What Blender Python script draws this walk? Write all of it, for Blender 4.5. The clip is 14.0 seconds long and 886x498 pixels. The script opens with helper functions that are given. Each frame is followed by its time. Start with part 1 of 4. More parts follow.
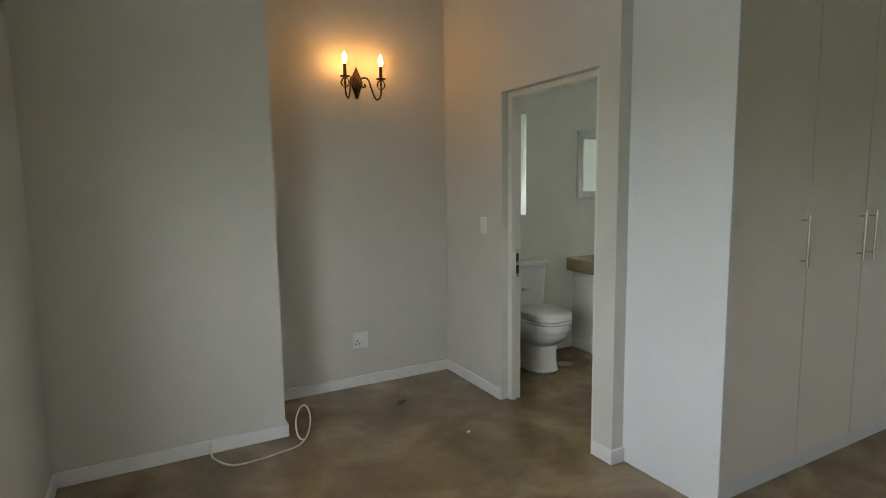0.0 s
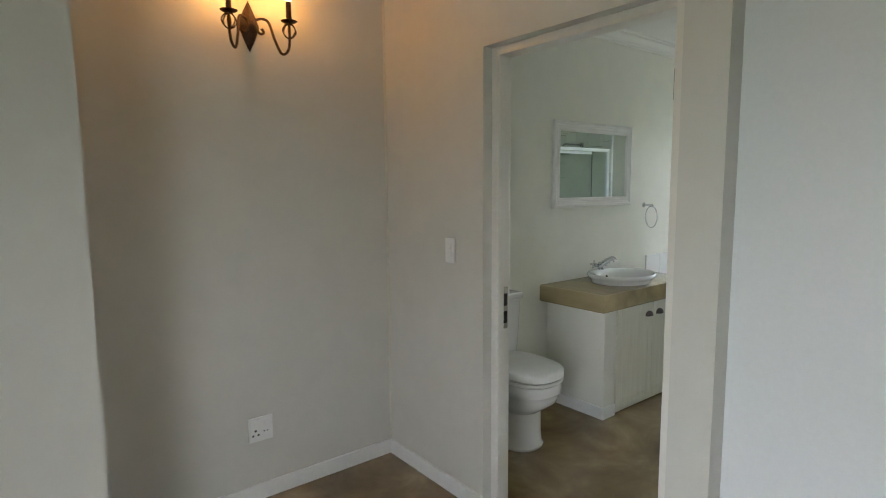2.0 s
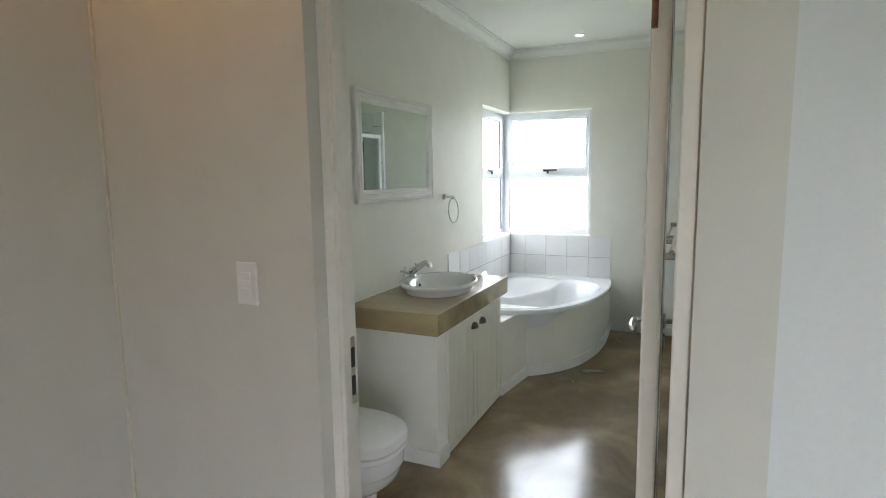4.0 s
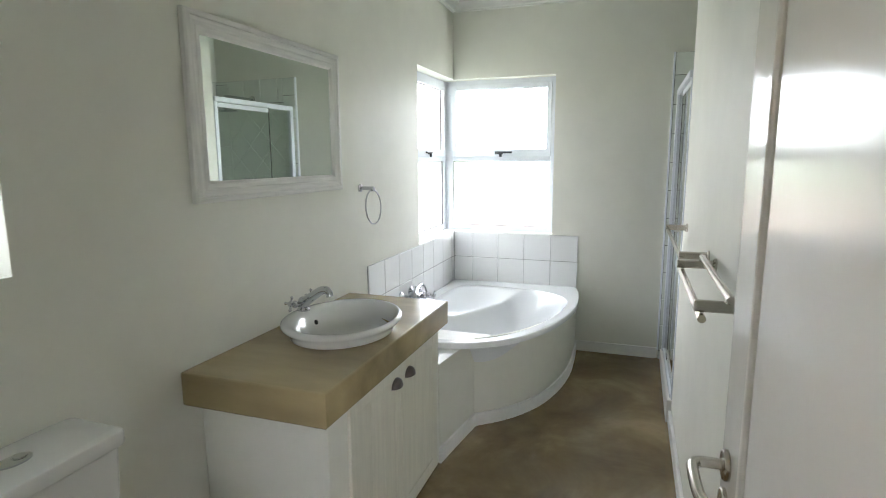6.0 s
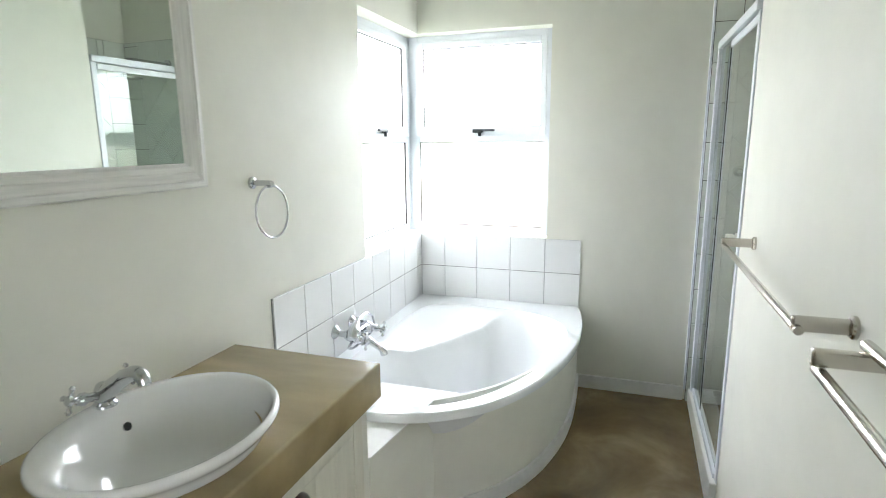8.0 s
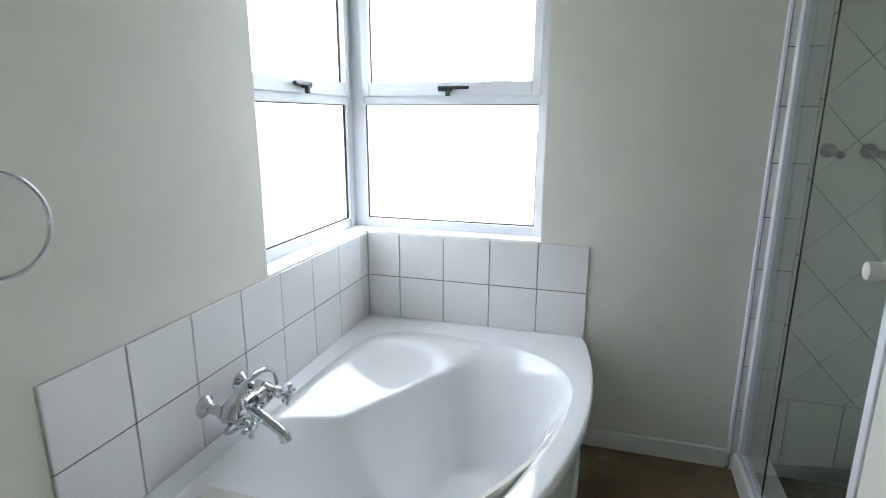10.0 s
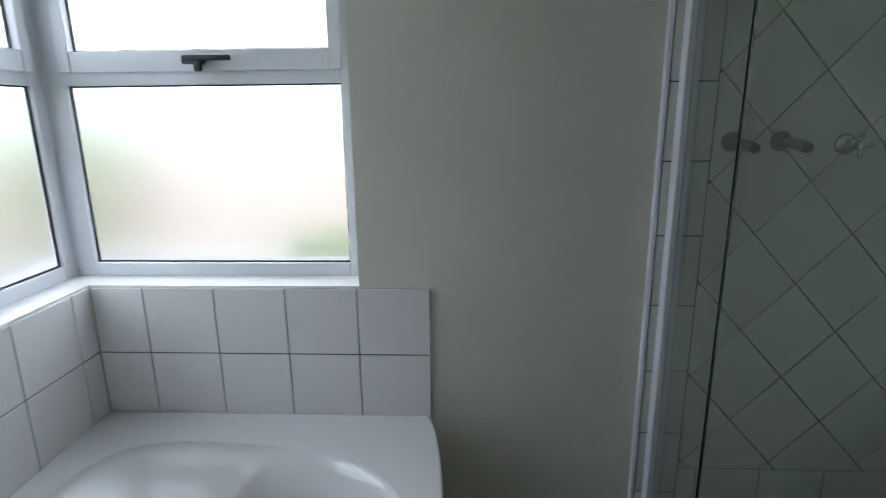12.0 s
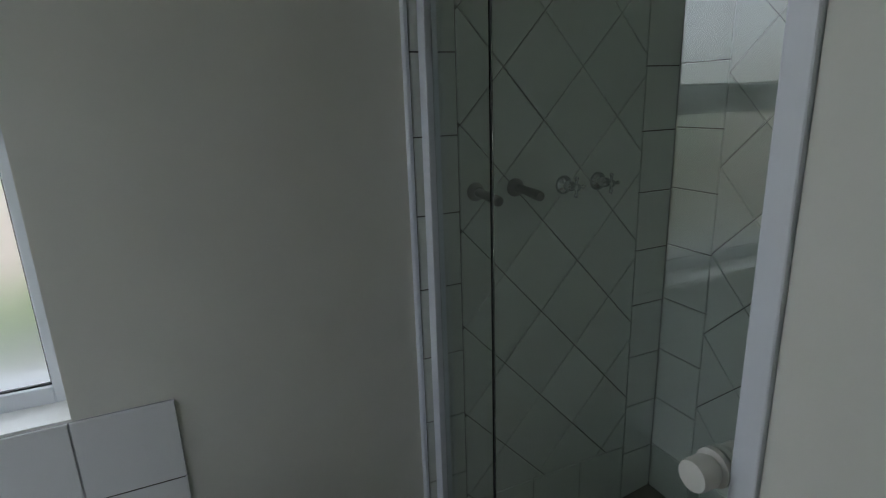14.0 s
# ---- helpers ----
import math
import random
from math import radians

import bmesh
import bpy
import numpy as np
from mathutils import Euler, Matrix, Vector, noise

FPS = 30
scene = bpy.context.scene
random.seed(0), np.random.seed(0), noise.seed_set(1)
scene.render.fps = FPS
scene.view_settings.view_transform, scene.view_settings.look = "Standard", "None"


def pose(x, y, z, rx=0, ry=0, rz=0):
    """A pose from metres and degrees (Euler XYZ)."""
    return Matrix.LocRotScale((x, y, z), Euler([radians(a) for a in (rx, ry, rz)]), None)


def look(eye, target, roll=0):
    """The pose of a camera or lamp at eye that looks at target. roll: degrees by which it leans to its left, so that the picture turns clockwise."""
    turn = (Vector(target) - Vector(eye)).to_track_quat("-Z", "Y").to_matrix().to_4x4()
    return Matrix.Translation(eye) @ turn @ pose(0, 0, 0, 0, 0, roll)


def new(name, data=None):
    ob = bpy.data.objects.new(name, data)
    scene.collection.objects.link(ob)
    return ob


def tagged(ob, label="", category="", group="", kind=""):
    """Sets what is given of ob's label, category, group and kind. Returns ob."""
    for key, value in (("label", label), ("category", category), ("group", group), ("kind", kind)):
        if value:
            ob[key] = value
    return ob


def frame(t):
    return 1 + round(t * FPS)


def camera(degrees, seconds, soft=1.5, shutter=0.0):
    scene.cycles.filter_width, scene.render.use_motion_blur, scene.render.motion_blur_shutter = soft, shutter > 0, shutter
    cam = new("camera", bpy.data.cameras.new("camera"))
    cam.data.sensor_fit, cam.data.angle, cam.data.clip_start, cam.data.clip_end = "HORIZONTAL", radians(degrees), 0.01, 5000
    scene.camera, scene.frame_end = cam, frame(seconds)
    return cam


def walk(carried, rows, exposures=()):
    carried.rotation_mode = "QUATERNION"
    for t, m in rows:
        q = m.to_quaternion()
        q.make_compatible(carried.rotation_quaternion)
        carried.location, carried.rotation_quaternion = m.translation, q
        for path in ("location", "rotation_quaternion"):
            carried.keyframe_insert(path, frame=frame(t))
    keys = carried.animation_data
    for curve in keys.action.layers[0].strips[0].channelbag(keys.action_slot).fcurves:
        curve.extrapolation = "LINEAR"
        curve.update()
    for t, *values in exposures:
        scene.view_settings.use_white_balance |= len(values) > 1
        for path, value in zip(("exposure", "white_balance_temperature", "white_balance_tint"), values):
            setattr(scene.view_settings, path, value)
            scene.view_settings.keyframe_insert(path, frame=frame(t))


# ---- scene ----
cam = camera(77.7, 14.0, soft=0.95, shutter=0.3)
PATH = [
    (0, (0.556, 0.707, 1.488), (1.501, 2.455, 1.256), -0.8),
    (0.5, (0.677, 1.041, 1.491), (1.643, 2.777, 1.259), -0.6),
    (1, (0.797, 1.356, 1.485), (1.86, 3.035, 1.262), -0.7),
    (1.5, (0.917, 1.679, 1.489), (2.074, 3.296, 1.27), -0.7),
    (2, (1.024, 1.985, 1.499), (2.26, 3.541, 1.273), -0.4),
    (2.5, (1.137, 2.23, 1.498), (2.587, 3.59, 1.279), -0.4),
    (3, (1.28, 2.508, 1.498), (2.9, 3.66, 1.282), -0.3),
    (3.5, (1.402, 2.737, 1.483), (3.138, 3.701, 1.243), -0.3),
    (3.7, (1.442, 2.8, 1.481), (3.215, 3.693, 1.235), -0.7),
    (6, (2.572, 3.166, 1.484), (4.437, 3.81, 1.16), -0.3),
    (6.5, (2.825, 3.197, 1.465), (4.687, 3.836, 1.111), -0.4),
    (7, (3.07, 3.241, 1.472), (4.929, 3.872, 1.091), -0.4),
    (7.5, (3.309, 3.277, 1.461), (5.17, 3.898, 1.074), -0.5),
    (8, (3.559, 3.293, 1.469), (5.418, 3.923, 1.084), -0.5),
    (10.3, (4.598, 3.489, 1.416), (6.46, 4.027, 0.925), 0.1),
    (10.5, (4.677, 3.491, 1.424), (6.544, 4.005, 0.925), -0.0),
    (11, (4.865, 3.48, 1.419), (6.758, 3.867, 0.903), -0.2),
    (11.5, (5.084, 3.427, 1.394), (7.007, 3.673, 0.9), -0.5),
    (12, (5.235, 3.425, 1.39), (7.172, 3.516, 0.9), -0.6),
    (12.5, (5.336, 3.424, 1.416), (7.265, 3.247, 0.918), -0.9),
    (13, (5.381, 3.423, 1.446), (7.259, 2.964, 0.935), -1.3),
    (13.5, (5.401, 3.415, 1.476), (7.218, 2.751, 0.967), -1.8),
    (14, (5.415, 3.425, 1.539), (7.174, 2.634, 1.009), -2.0),
]

EXPOSURES = [(0.0, 2.93, 6350, 7), (0.5, 3.16, 6250, 7), (1.5, 2.95, 6250, 8), (2.5, 3.27, 6300, 9), (3.0, 3.27, 6300, 9), (3.7, 3.25, 6300, 10), (5.8, 3.35, 6350, 12), (7.4, 3.77, 6350, 12), (8.2, 3.8, 6300, 11),
             (10.3, 2.76, 6000, 12), (11.0, 2.46, 5950, 12), (12.0, 1.96, 5950, 12), (13.0, 1.44, 6000, 11), (14.0, 1.4, 6050, 11)]
walk(cam, [(t, look(eye, target, roll)) for t, eye, target, roll in PATH], EXPOSURES)

# ---- light: an overcast day through the windows ----
world = bpy.data.worlds.new("overcast_sky")
scene.world = world
world.use_nodes = True
wn = world.node_tree.nodes
sky = wn.new("ShaderNodeTexSky")
sky.sky_type = "NISHITA"
sky.sun_disc = False
sky.sun_elevation = radians(48)
sky.sun_rotation = radians(180)
sky.dust_density = 4.0
sky.air_density = 1.0
hazy = wn.new("ShaderNodeMix")
hazy.data_type = "RGBA"
hazy.inputs["Factor"].default_value = 0.85
hazy.inputs["B"].default_value = (8.0, 8.3, 8.7, 1)
world.node_tree.links.new(sky.outputs[0], hazy.inputs["A"])
world.node_tree.links.new(hazy.outputs["Result"], wn["Background"].inputs["Color"])
wn["Background"].inputs["Strength"].default_value = 0.15

sun = new("sun", bpy.data.lights.new("sun", "SUN"))
sun.data.energy = 1.0
sun.data.angle = radians(14)
sun.data.color = (1.0, 0.96, 0.9)
sun.matrix_world = look((-1.5, -16, 22), (0, 0, 0))

# sky light through the upper panes of the corner window
for eye, target, wide in (((6.331, 4.627, 1.768), (6.331, 3.0, 1.768), 0.68), ((6.795, 4.151, 1.768), (5.0, 4.151, 1.768), 0.7)):
    pane_light = new("window_light", bpy.data.lights.new("window_light", "AREA"))
    pane_light.data.shape = "RECTANGLE"
    pane_light.data.size, pane_light.data.size_y = wide, 0.45
    pane_light.data.energy = 0.2
    pane_light.data.color = (0.95, 0.98, 1.0)
    pane_light.matrix_world = look(eye, target)


# ---- materials ----
def surface(name, base, rough=0.5, vary=(), bump=(), metallic=0.0, coat=0.0, wear=None, spec=0.5):
    """vary: (scale, amount) pairs that lighten and darken the base; bump: (scale, strength) pairs."""
    m = bpy.data.materials.new(name)
    m.use_nodes = True
    n, l = m.node_tree.nodes, m.node_tree.links
    b = n["Principled BSDF"]
    b.inputs["Base Color"].default_value = (*base, 1)
    b.inputs["Roughness"].default_value = rough
    b.inputs["Metallic"].default_value = metallic
    b.inputs["Coat Weight"].default_value = coat
    b.inputs["Coat Roughness"].default_value = 0.08
    b.inputs["Specular IOR Level"].default_value = spec
    co = n.new("ShaderNodeTexCoord")
    last = None
    for scale, amount in vary:
        t = n.new("ShaderNodeTexNoise")
        t.inputs["Scale"].default_value = scale
        t.inputs["Detail"].default_value = 5
        l.new(co.outputs["Object"], t.inputs["Vector"])
        r = n.new("ShaderNodeMapRange")
        r.inputs["From Min"].default_value, r.inputs["From Max"].default_value = 0.3, 0.7
        r.inputs["To Min"].default_value, r.inputs["To Max"].default_value = 1 - amount, 1 + amount
        l.new(t.outputs["Fac"], r.inputs["Value"])
        x = n.new("ShaderNodeVectorMath")
        x.operation = "MULTIPLY"
        if last:
            l.new(last, x.inputs[0])
        else:
            x.inputs[0].default_value = base
        l.new(r.outputs["Result"], x.inputs[1])
        last = x.outputs[0]
    if last:
        l.new(last, b.inputs["Base Color"])
    normal = None
    for scale, strength in bump:
        t = n.new("ShaderNodeTexNoise")
        t.inputs["Scale"].default_value = scale
        t.inputs["Detail"].default_value = 4
        l.new(co.outputs["Object"], t.inputs["Vector"])
        u = n.new("ShaderNodeBump")
        u.inputs["Strength"].default_value = strength
        u.inputs["Distance"].default_value = 0.01
        l.new(t.outputs["Fac"], u.inputs["Height"])
        if normal:
            l.new(normal, u.inputs["Normal"])
        normal = u.outputs["Normal"]
    if normal:
        l.new(normal, b.inputs["Normal"])
    return m


def glass(name, tint, rough, ior):
    m = bpy.data.materials.new(name)
    m.use_nodes = True
    b = m.node_tree.nodes["Principled BSDF"]
    b.inputs["Base Color"].default_value = (*tint, 1)
    b.inputs["Transmission Weight"].default_value = 1
    b.inputs["Roughness"].default_value = rough
    b.inputs["IOR"].default_value = ior
    return m


def stained_screed():
    """Sealed, stained cement floor: dark brown with olive and tan clouds."""
    m = surface("stained_screed", (0.1, 0.075, 0.045), 0.3)
    n, l = m.node_tree.nodes, m.node_tree.links
    b = n["Principled BSDF"]
    co = n.new("ShaderNodeTexCoord")
    big = n.new("ShaderNodeTexNoise")
    big.inputs["Scale"].default_value, big.inputs["Detail"].default_value = 2.1, 5
    big.inputs["Distortion"].default_value = 0.5
    big.inputs["Roughness"].default_value = 0.6
    l.new(co.outputs["Object"], big.inputs["Vector"])
    ramp = n.new("ShaderNodeValToRGB")
    e = ramp.color_ramp.elements
    e[0].position, e[0].color = 0.3, (0.125, 0.083, 0.036, 1)
    e[1].position, e[1].color = 0.72, (0.33, 0.245, 0.125, 1)
    mid = e.new(0.5)
    mid.color = (0.21, 0.145, 0.066, 1)
    l.new(big.outputs["Fac"], ramp.inputs["Fac"])
    fine = n.new("ShaderNodeTexNoise")
    fine.inputs["Scale"].default_value, fine.inputs["Detail"].default_value = 14, 5
    l.new(co.outputs["Object"], fine.inputs["Vector"])
    r = n.new("ShaderNodeMapRange")
    r.inputs["To Min"].default_value, r.inputs["To Max"].default_value = 0.9, 1.1
    l.new(fine.outputs["Fac"], r.inputs["Value"])
    x = n.new("ShaderNodeVectorMath")
    x.operation = "MULTIPLY"
    l.new(ramp.outputs["Color"], x.inputs[0])
    l.new(r.outputs["Result"], x.inputs[1])
    l.new(x.outputs[0], b.inputs["Base Color"])
    g = n.new("ShaderNodeMapRange")
    g.inputs["To Min"].default_value, g.inputs["To Max"].default_value = 0.17, 0.27
    l.new(big.outputs["Fac"], g.inputs["Value"])
    l.new(g.outputs["Result"], b.inputs["Roughness"])
    b.inputs["Coat Weight"].default_value = 0.45
    b.inputs["Coat Roughness"].default_value = 0.11
    return m


def grainy(name, base, rough, streak, amount, axis):
    """Paint or stain over wood or trowelled cement: long streaks along one axis."""
    m = surface(name, base, rough, bump=((140, 0.05),))
    n, l = m.node_tree.nodes, m.node_tree.links
    co = n.new("ShaderNodeTexCoord")
    mp = n.new("ShaderNodeMapping")
    s = [streak, streak, streak]
    s[axis] = streak * (0.07 if streak > 20 else 0.3)
    mp.inputs["Scale"].default_value = s
    t = n.new("ShaderNodeTexNoise")
    t.inputs["Scale"].default_value, t.inputs["Detail"].default_value = 1.0, 6
    l.new(co.outputs["Object"], mp.inputs["Vector"])
    l.new(mp.outputs[0], t.inputs["Vector"])
    r = n.new("ShaderNodeMapRange")
    r.inputs["From Min"].default_value, r.inputs["From Max"].default_value = 0.3, 0.7
    r.inputs["To Min"].default_value, r.inputs["To Max"].default_value = 1 - amount, 1 + amount
    l.new(t.outputs["Fac"], r.inputs["Value"])
    x = n.new("ShaderNodeVectorMath")
    x.operation = "MULTIPLY"
    x.inputs[0].default_value = base
    l.new(r.outputs["Result"], x.inputs[1])
    l.new(x.outputs[0], n["Principled BSDF"].inputs["Base Color"])
    return m


def tile_glaze(name, base, spread):
    m = surface(name, base, 0.16, bump=((9, 0.04),))
    n, l = m.node_tree.nodes, m.node_tree.links
    o = n.new("ShaderNodeObjectInfo")
    r = n.new("ShaderNodeMapRange")
    r.inputs["To Min"].default_value, r.inputs["To Max"].default_value = 1 - spread, 1 + spread
    l.new(o.outputs["Random"], r.inputs["Value"])
    x = n.new("ShaderNodeVectorMath")
    x.operation = "MULTIPLY"
    x.inputs[0].default_value = base
    l.new(r.outputs["Result"], x.inputs[1])
    l.new(x.outputs[0], n["Principled BSDF"].inputs["Base Color"])
    return m


def glowing(name, colour, strength):
    m = bpy.data.materials.new(name)
    m.use_nodes = True
    b = m.node_tree.nodes["Principled BSDF"]
    b.inputs["Base Color"].default_value = (0.8, 0.8, 0.75, 1)
    b.inputs["Emission Color"].default_value = (*colour, 1)
    b.inputs["Emission Strength"].default_value = strength
    return m


PAINT = surface("bathroom_wall_paint", (0.78, 0.775, 0.70), 0.55, ((0.9, 0.025), (7, 0.02)), ((3, 0.06), (45, 0.05)))
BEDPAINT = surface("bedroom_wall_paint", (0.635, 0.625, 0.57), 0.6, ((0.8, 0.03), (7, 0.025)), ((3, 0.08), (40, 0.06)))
CEILING = surface("ceiling_paint", (0.78, 0.78, 0.73), 0.7, ((1.5, 0.02),), ((60, 0.03),))
TRIM = surface("white_trim_enamel", (0.82, 0.815, 0.79), 0.35, ((5, 0.03), (40, 0.02)), ((30, 0.05),))
FRAME = surface("door_frame_enamel", (0.74, 0.72, 0.66), 0.3, ((4, 0.04), (50, 0.02)), ((25, 0.06),))
DOORGLOSS = surface("door_gloss_enamel", (0.74, 0.73, 0.67), 0.15, ((3, 0.02),), ((14, 0.05), (2.5, 0.05)), spec=0.3)
FLOOR = stained_screed()
ALU = surface("white_powder_coated_aluminium", (0.78, 0.81, 0.86), 0.32, ((10, 0.02),))
GASKET = surface("black_rubber", (0.015, 0.015, 0.017), 0.6, ((60, 0.2),))
LATCH = surface("dark_window_latch", (0.03, 0.035, 0.045), 0.4, ((40, 0.2),))
TILE = tile_glaze("white_glazed_tile", (0.83, 0.835, 0.83), 0.02)
SHTILE = tile_glaze("shower_glazed_tile", (0.74, 0.77, 0.72), 0.025)
GROUT = surface("grey_grout", (0.46, 0.46, 0.47), 0.9, ((30, 0.2),))
DARKGROUT = surface("dark_grout", (0.1, 0.096, 0.085), 0.9, ((30, 0.3),))
MOSAIC = surface("shower_floor_stone", (0.14, 0.12, 0.1), 0.5, ((14, 0.4), (60, 0.3)), ((60, 0.3),))
CERAMIC = surface("white_vitreous_china", (0.80, 0.80, 0.79), 0.08, ((3, 0.01),), coat=0.5)
ACRYLIC = surface("white_bath_acrylic", (0.86, 0.875, 0.89), 0.09, ((2, 0.012),), (), coat=0.4, spec=0.45)
CHROME = surface("polished_chrome", (0.6, 0.615, 0.635), 0.05, ((12, 0.03),), metallic=1.0)
NICKEL = surface("brushed_nickel", (0.6, 0.57, 0.52), 0.24, ((30, 0.05),), metallic=1.0)
DULL = surface("dulled_chrome", (0.26, 0.25, 0.24), 0.45, ((30, 0.15),), metallic=0.7)
PEWTER = surface("dark_pewter", (0.13, 0.11, 0.1), 0.28, ((25, 0.2),), metallic=0.9)
IRON = surface("rust_brown_wrought_iron", (0.055, 0.03, 0.02), 0.5, ((40, 0.35), (160, 0.2)), ((90, 0.25),), metallic=0.35)
COUNTER = grainy("trowelled_cement_counter", (0.345, 0.275, 0.15), 0.14, 4.2, 0.34, 1)
BOARD = grainy("cream_painted_wood", (0.72, 0.70, 0.60), 0.4, 60, 0.05, 2)
LIMED_H = grainy("limed_white_wood_across", (0.76, 0.75, 0.72), 0.45, 90, 0.09, 0)
LIMED_V = grainy("limed_white_wood_upright", (0.76, 0.75, 0.72), 0.45, 90, 0.09, 2)
# white wardrobe doors, with warm lamplight mixed into the base colour
WARDDOOR = surface("white_board_lamp_tint", (0.77, 0.72, 0.66), 0.5, ((2, 0.02), (80, 0.015)), ((80, 0.02),))
MELAMINE = surface("white_wardrobe_board", (0.72, 0.73, 0.73), 0.55, ((2, 0.015), (80, 0.015)), ((80, 0.02),))
PLASTIC = surface("white_plastic", (0.8, 0.8, 0.78), 0.3, ((20, 0.015),))
# shade inside slots, pin holes and the overflow, painted on solid pieces
BLACK = surface("hole_shade_black", (0.02, 0.02, 0.02), 0.6, ((30, 0.2),))
CORD = surface("cream_cable_sheath", (0.68, 0.65, 0.55), 0.45, ((40, 0.05),))
KNOBW = surface("cream_knob_plastic", (0.74, 0.73, 0.67), 0.3, ((20, 0.02),))
HINGE = surface("aged_brass", (0.16, 0.08, 0.045), 0.45, ((50, 0.3),), metallic=0.7)
MIRROR = surface("silvered_mirror", (0.80, 0.86, 0.82), 0.01, metallic=1.0)
FROST = glass("frosted_glass", (0.96, 0.97, 0.96), 0.36, 1.25)
CLEAR = glass("green_tinted_shower_glass", (0.9, 0.96, 0.925), 0.0, 1.5)
BULB = glowing("candle_bulb_glow", (1.0, 0.43, 0.1), 12.5)
LEDGLOW = glowing("downlight_glow", (1.0, 0.95, 0.85), 1.0)
LAWN = surface("lawn", (0.085, 0.135, 0.04), 0.9, ((0.8, 0.3), (14, 0.4)), ((50, 0.6),))
LEAFY = surface("shrub_leaf", (0.11, 0.18, 0.045), 0.6, ((5, 0.4), (40, 0.3)))
PAVING = surface("warm_grey_paving", (0.36, 0.365, 0.37), 0.85, ((1.5, 0.15), (20, 0.15)), ((40, 0.3),))
BOUNDARY = surface("pink_washed_plaster", (0.56, 0.46, 0.4), 0.9, ((1.2, 0.12), (12, 0.1)), ((40, 0.2),))


# ---- mesh helpers ----
def box(bm, x0, y0, z0, x1, y1, z1):
    c = [(x, y, z) for x in (x0, x1) for y in (y0, y1) for z in (z0, z1)]
    v = [bm.verts.new(p) for p in c]
    for f in ((0, 1, 3, 2), (4, 6, 7, 5), (0, 4, 5, 1), (2, 3, 7, 6), (0, 2, 6, 4), (1, 5, 7, 3)):
        bm.faces.new([v[i] for i in f])
    return v


def boxes(*spans):
    bm = bmesh.new()
    for s in spans:
        box(bm, *s)
    return bm


BOXY = set()


def soft_box(x0, y0, z0, x1, y1, z1, r=0.004, seg=2):
    bm = boxes((x0, y0, z0, x1, y1, z1))
    bmesh.ops.bevel(bm, geom=bm.edges[:], offset=r, segments=seg, affect="EDGES", profile=0.5)
    BOXY.add(id(bm))
    return bm


def frame_of(d):
    d = Vector(d).normalized()
    a = d.orthogonal().normalized()
    return a, d.cross(a)


def tube(bm, pts, r, seg=10, cap=True):
    """A round bar along pts; r is one radius or one for each point."""
    pts = [Vector(p) for p in pts]
    rs = r if isinstance(r, (list, tuple)) else [r] * len(pts)
    a = None
    rings = []
    for i, p in enumerate(pts):
        d = (pts[min(i + 1, len(pts) - 1)] - pts[max(i - 1, 0)]).normalized()
        a = (a - d * a.dot(d)).normalized() if a and (a - d * a.dot(d)).length > 1e-6 else frame_of(d)[0]
        b = d.cross(a)
        rings.append([bm.verts.new(p + (a * math.cos(t) + b * math.sin(t)) * rs[i]) for t in [2 * math.pi * k / seg for k in range(seg)]])
    for p, q in zip(rings, rings[1:]):
        for k in range(seg):
            bm.faces.new((p[k], p[(k + 1) % seg], q[(k + 1) % seg], q[k]))
    if cap:
        bm.faces.new(rings[0][::-1])
        bm.faces.new(rings[-1])
    return bm


def spline(pts, n=8):
    """A smooth line through pts (Catmull-Rom)."""
    pts = [Vector(p) for p in pts]
    out = []
    for i in range(len(pts) - 1):
        p0, p1, p2, p3 = pts[max(i - 1, 0)], pts[i], pts[i + 1], pts[min(i + 2, len(pts) - 1)]
        for k in range(n):
            t = k / n
            out.append(0.5 * (2 * p1 + (p2 - p0) * t + (2 * p0 - 5 * p1 + 4 * p2 - p3) * t * t + (3 * p1 - p0 - 3 * p2 + p3) * t ** 3))
    return out + [pts[-1]]


def lathe(bm, base, axis, profile, seg=24, sx=1.0, sy=1.0, up=None):
    """A turned shape: profile holds (radius, distance along axis)."""
    base, d = Vector(base), Vector(axis).normalized()
    a, b = frame_of(d) if up is None else (Vector(up), d.cross(Vector(up)))
    rings = []
    for r, h in profile:
        rings.append([bm.verts.new(base + d * h + (a * math.cos(t) * sx + b * math.sin(t) * sy) * max(r, 1e-5)) for t in [2 * math.pi * k / seg for k in range(seg)]])
    for p, q in zip(rings, rings[1:]):
        for k in range(seg):
            bm.faces.new((p[k], p[(k + 1) % seg], q[(k + 1) % seg], q[k]))
    bm.faces.new(rings[0][::-1])
    bm.faces.new(rings[-1])
    return bm


def turned(base, axis, profile, **kw):
    return lathe(bmesh.new(), base, axis, profile, **kw)


def bar(p, q, r, seg=12):
    return tube(bmesh.new(), [p, q], r, seg)


def extruded(pts, depth_vec):
    """A prism: the flat outline pts pushed along depth_vec."""
    bm = bmesh.new()
    d = Vector(depth_vec)
    v = [bm.verts.new(p) for p in pts]
    w = [bm.verts.new(Vector(p) + d) for p in pts]
    bm.faces.new(v[::-1])
    bm.faces.new(w)
    for i in range(len(v)):
        j = (i + 1) % len(v)
        bm.faces.new((v[i], v[j], w[j], w[i]))
    return bm


def ease(a, b, x):
    x = min(max((x - a) / (b - a), 0), 1)
    return x * x * (3 - 2 * x)


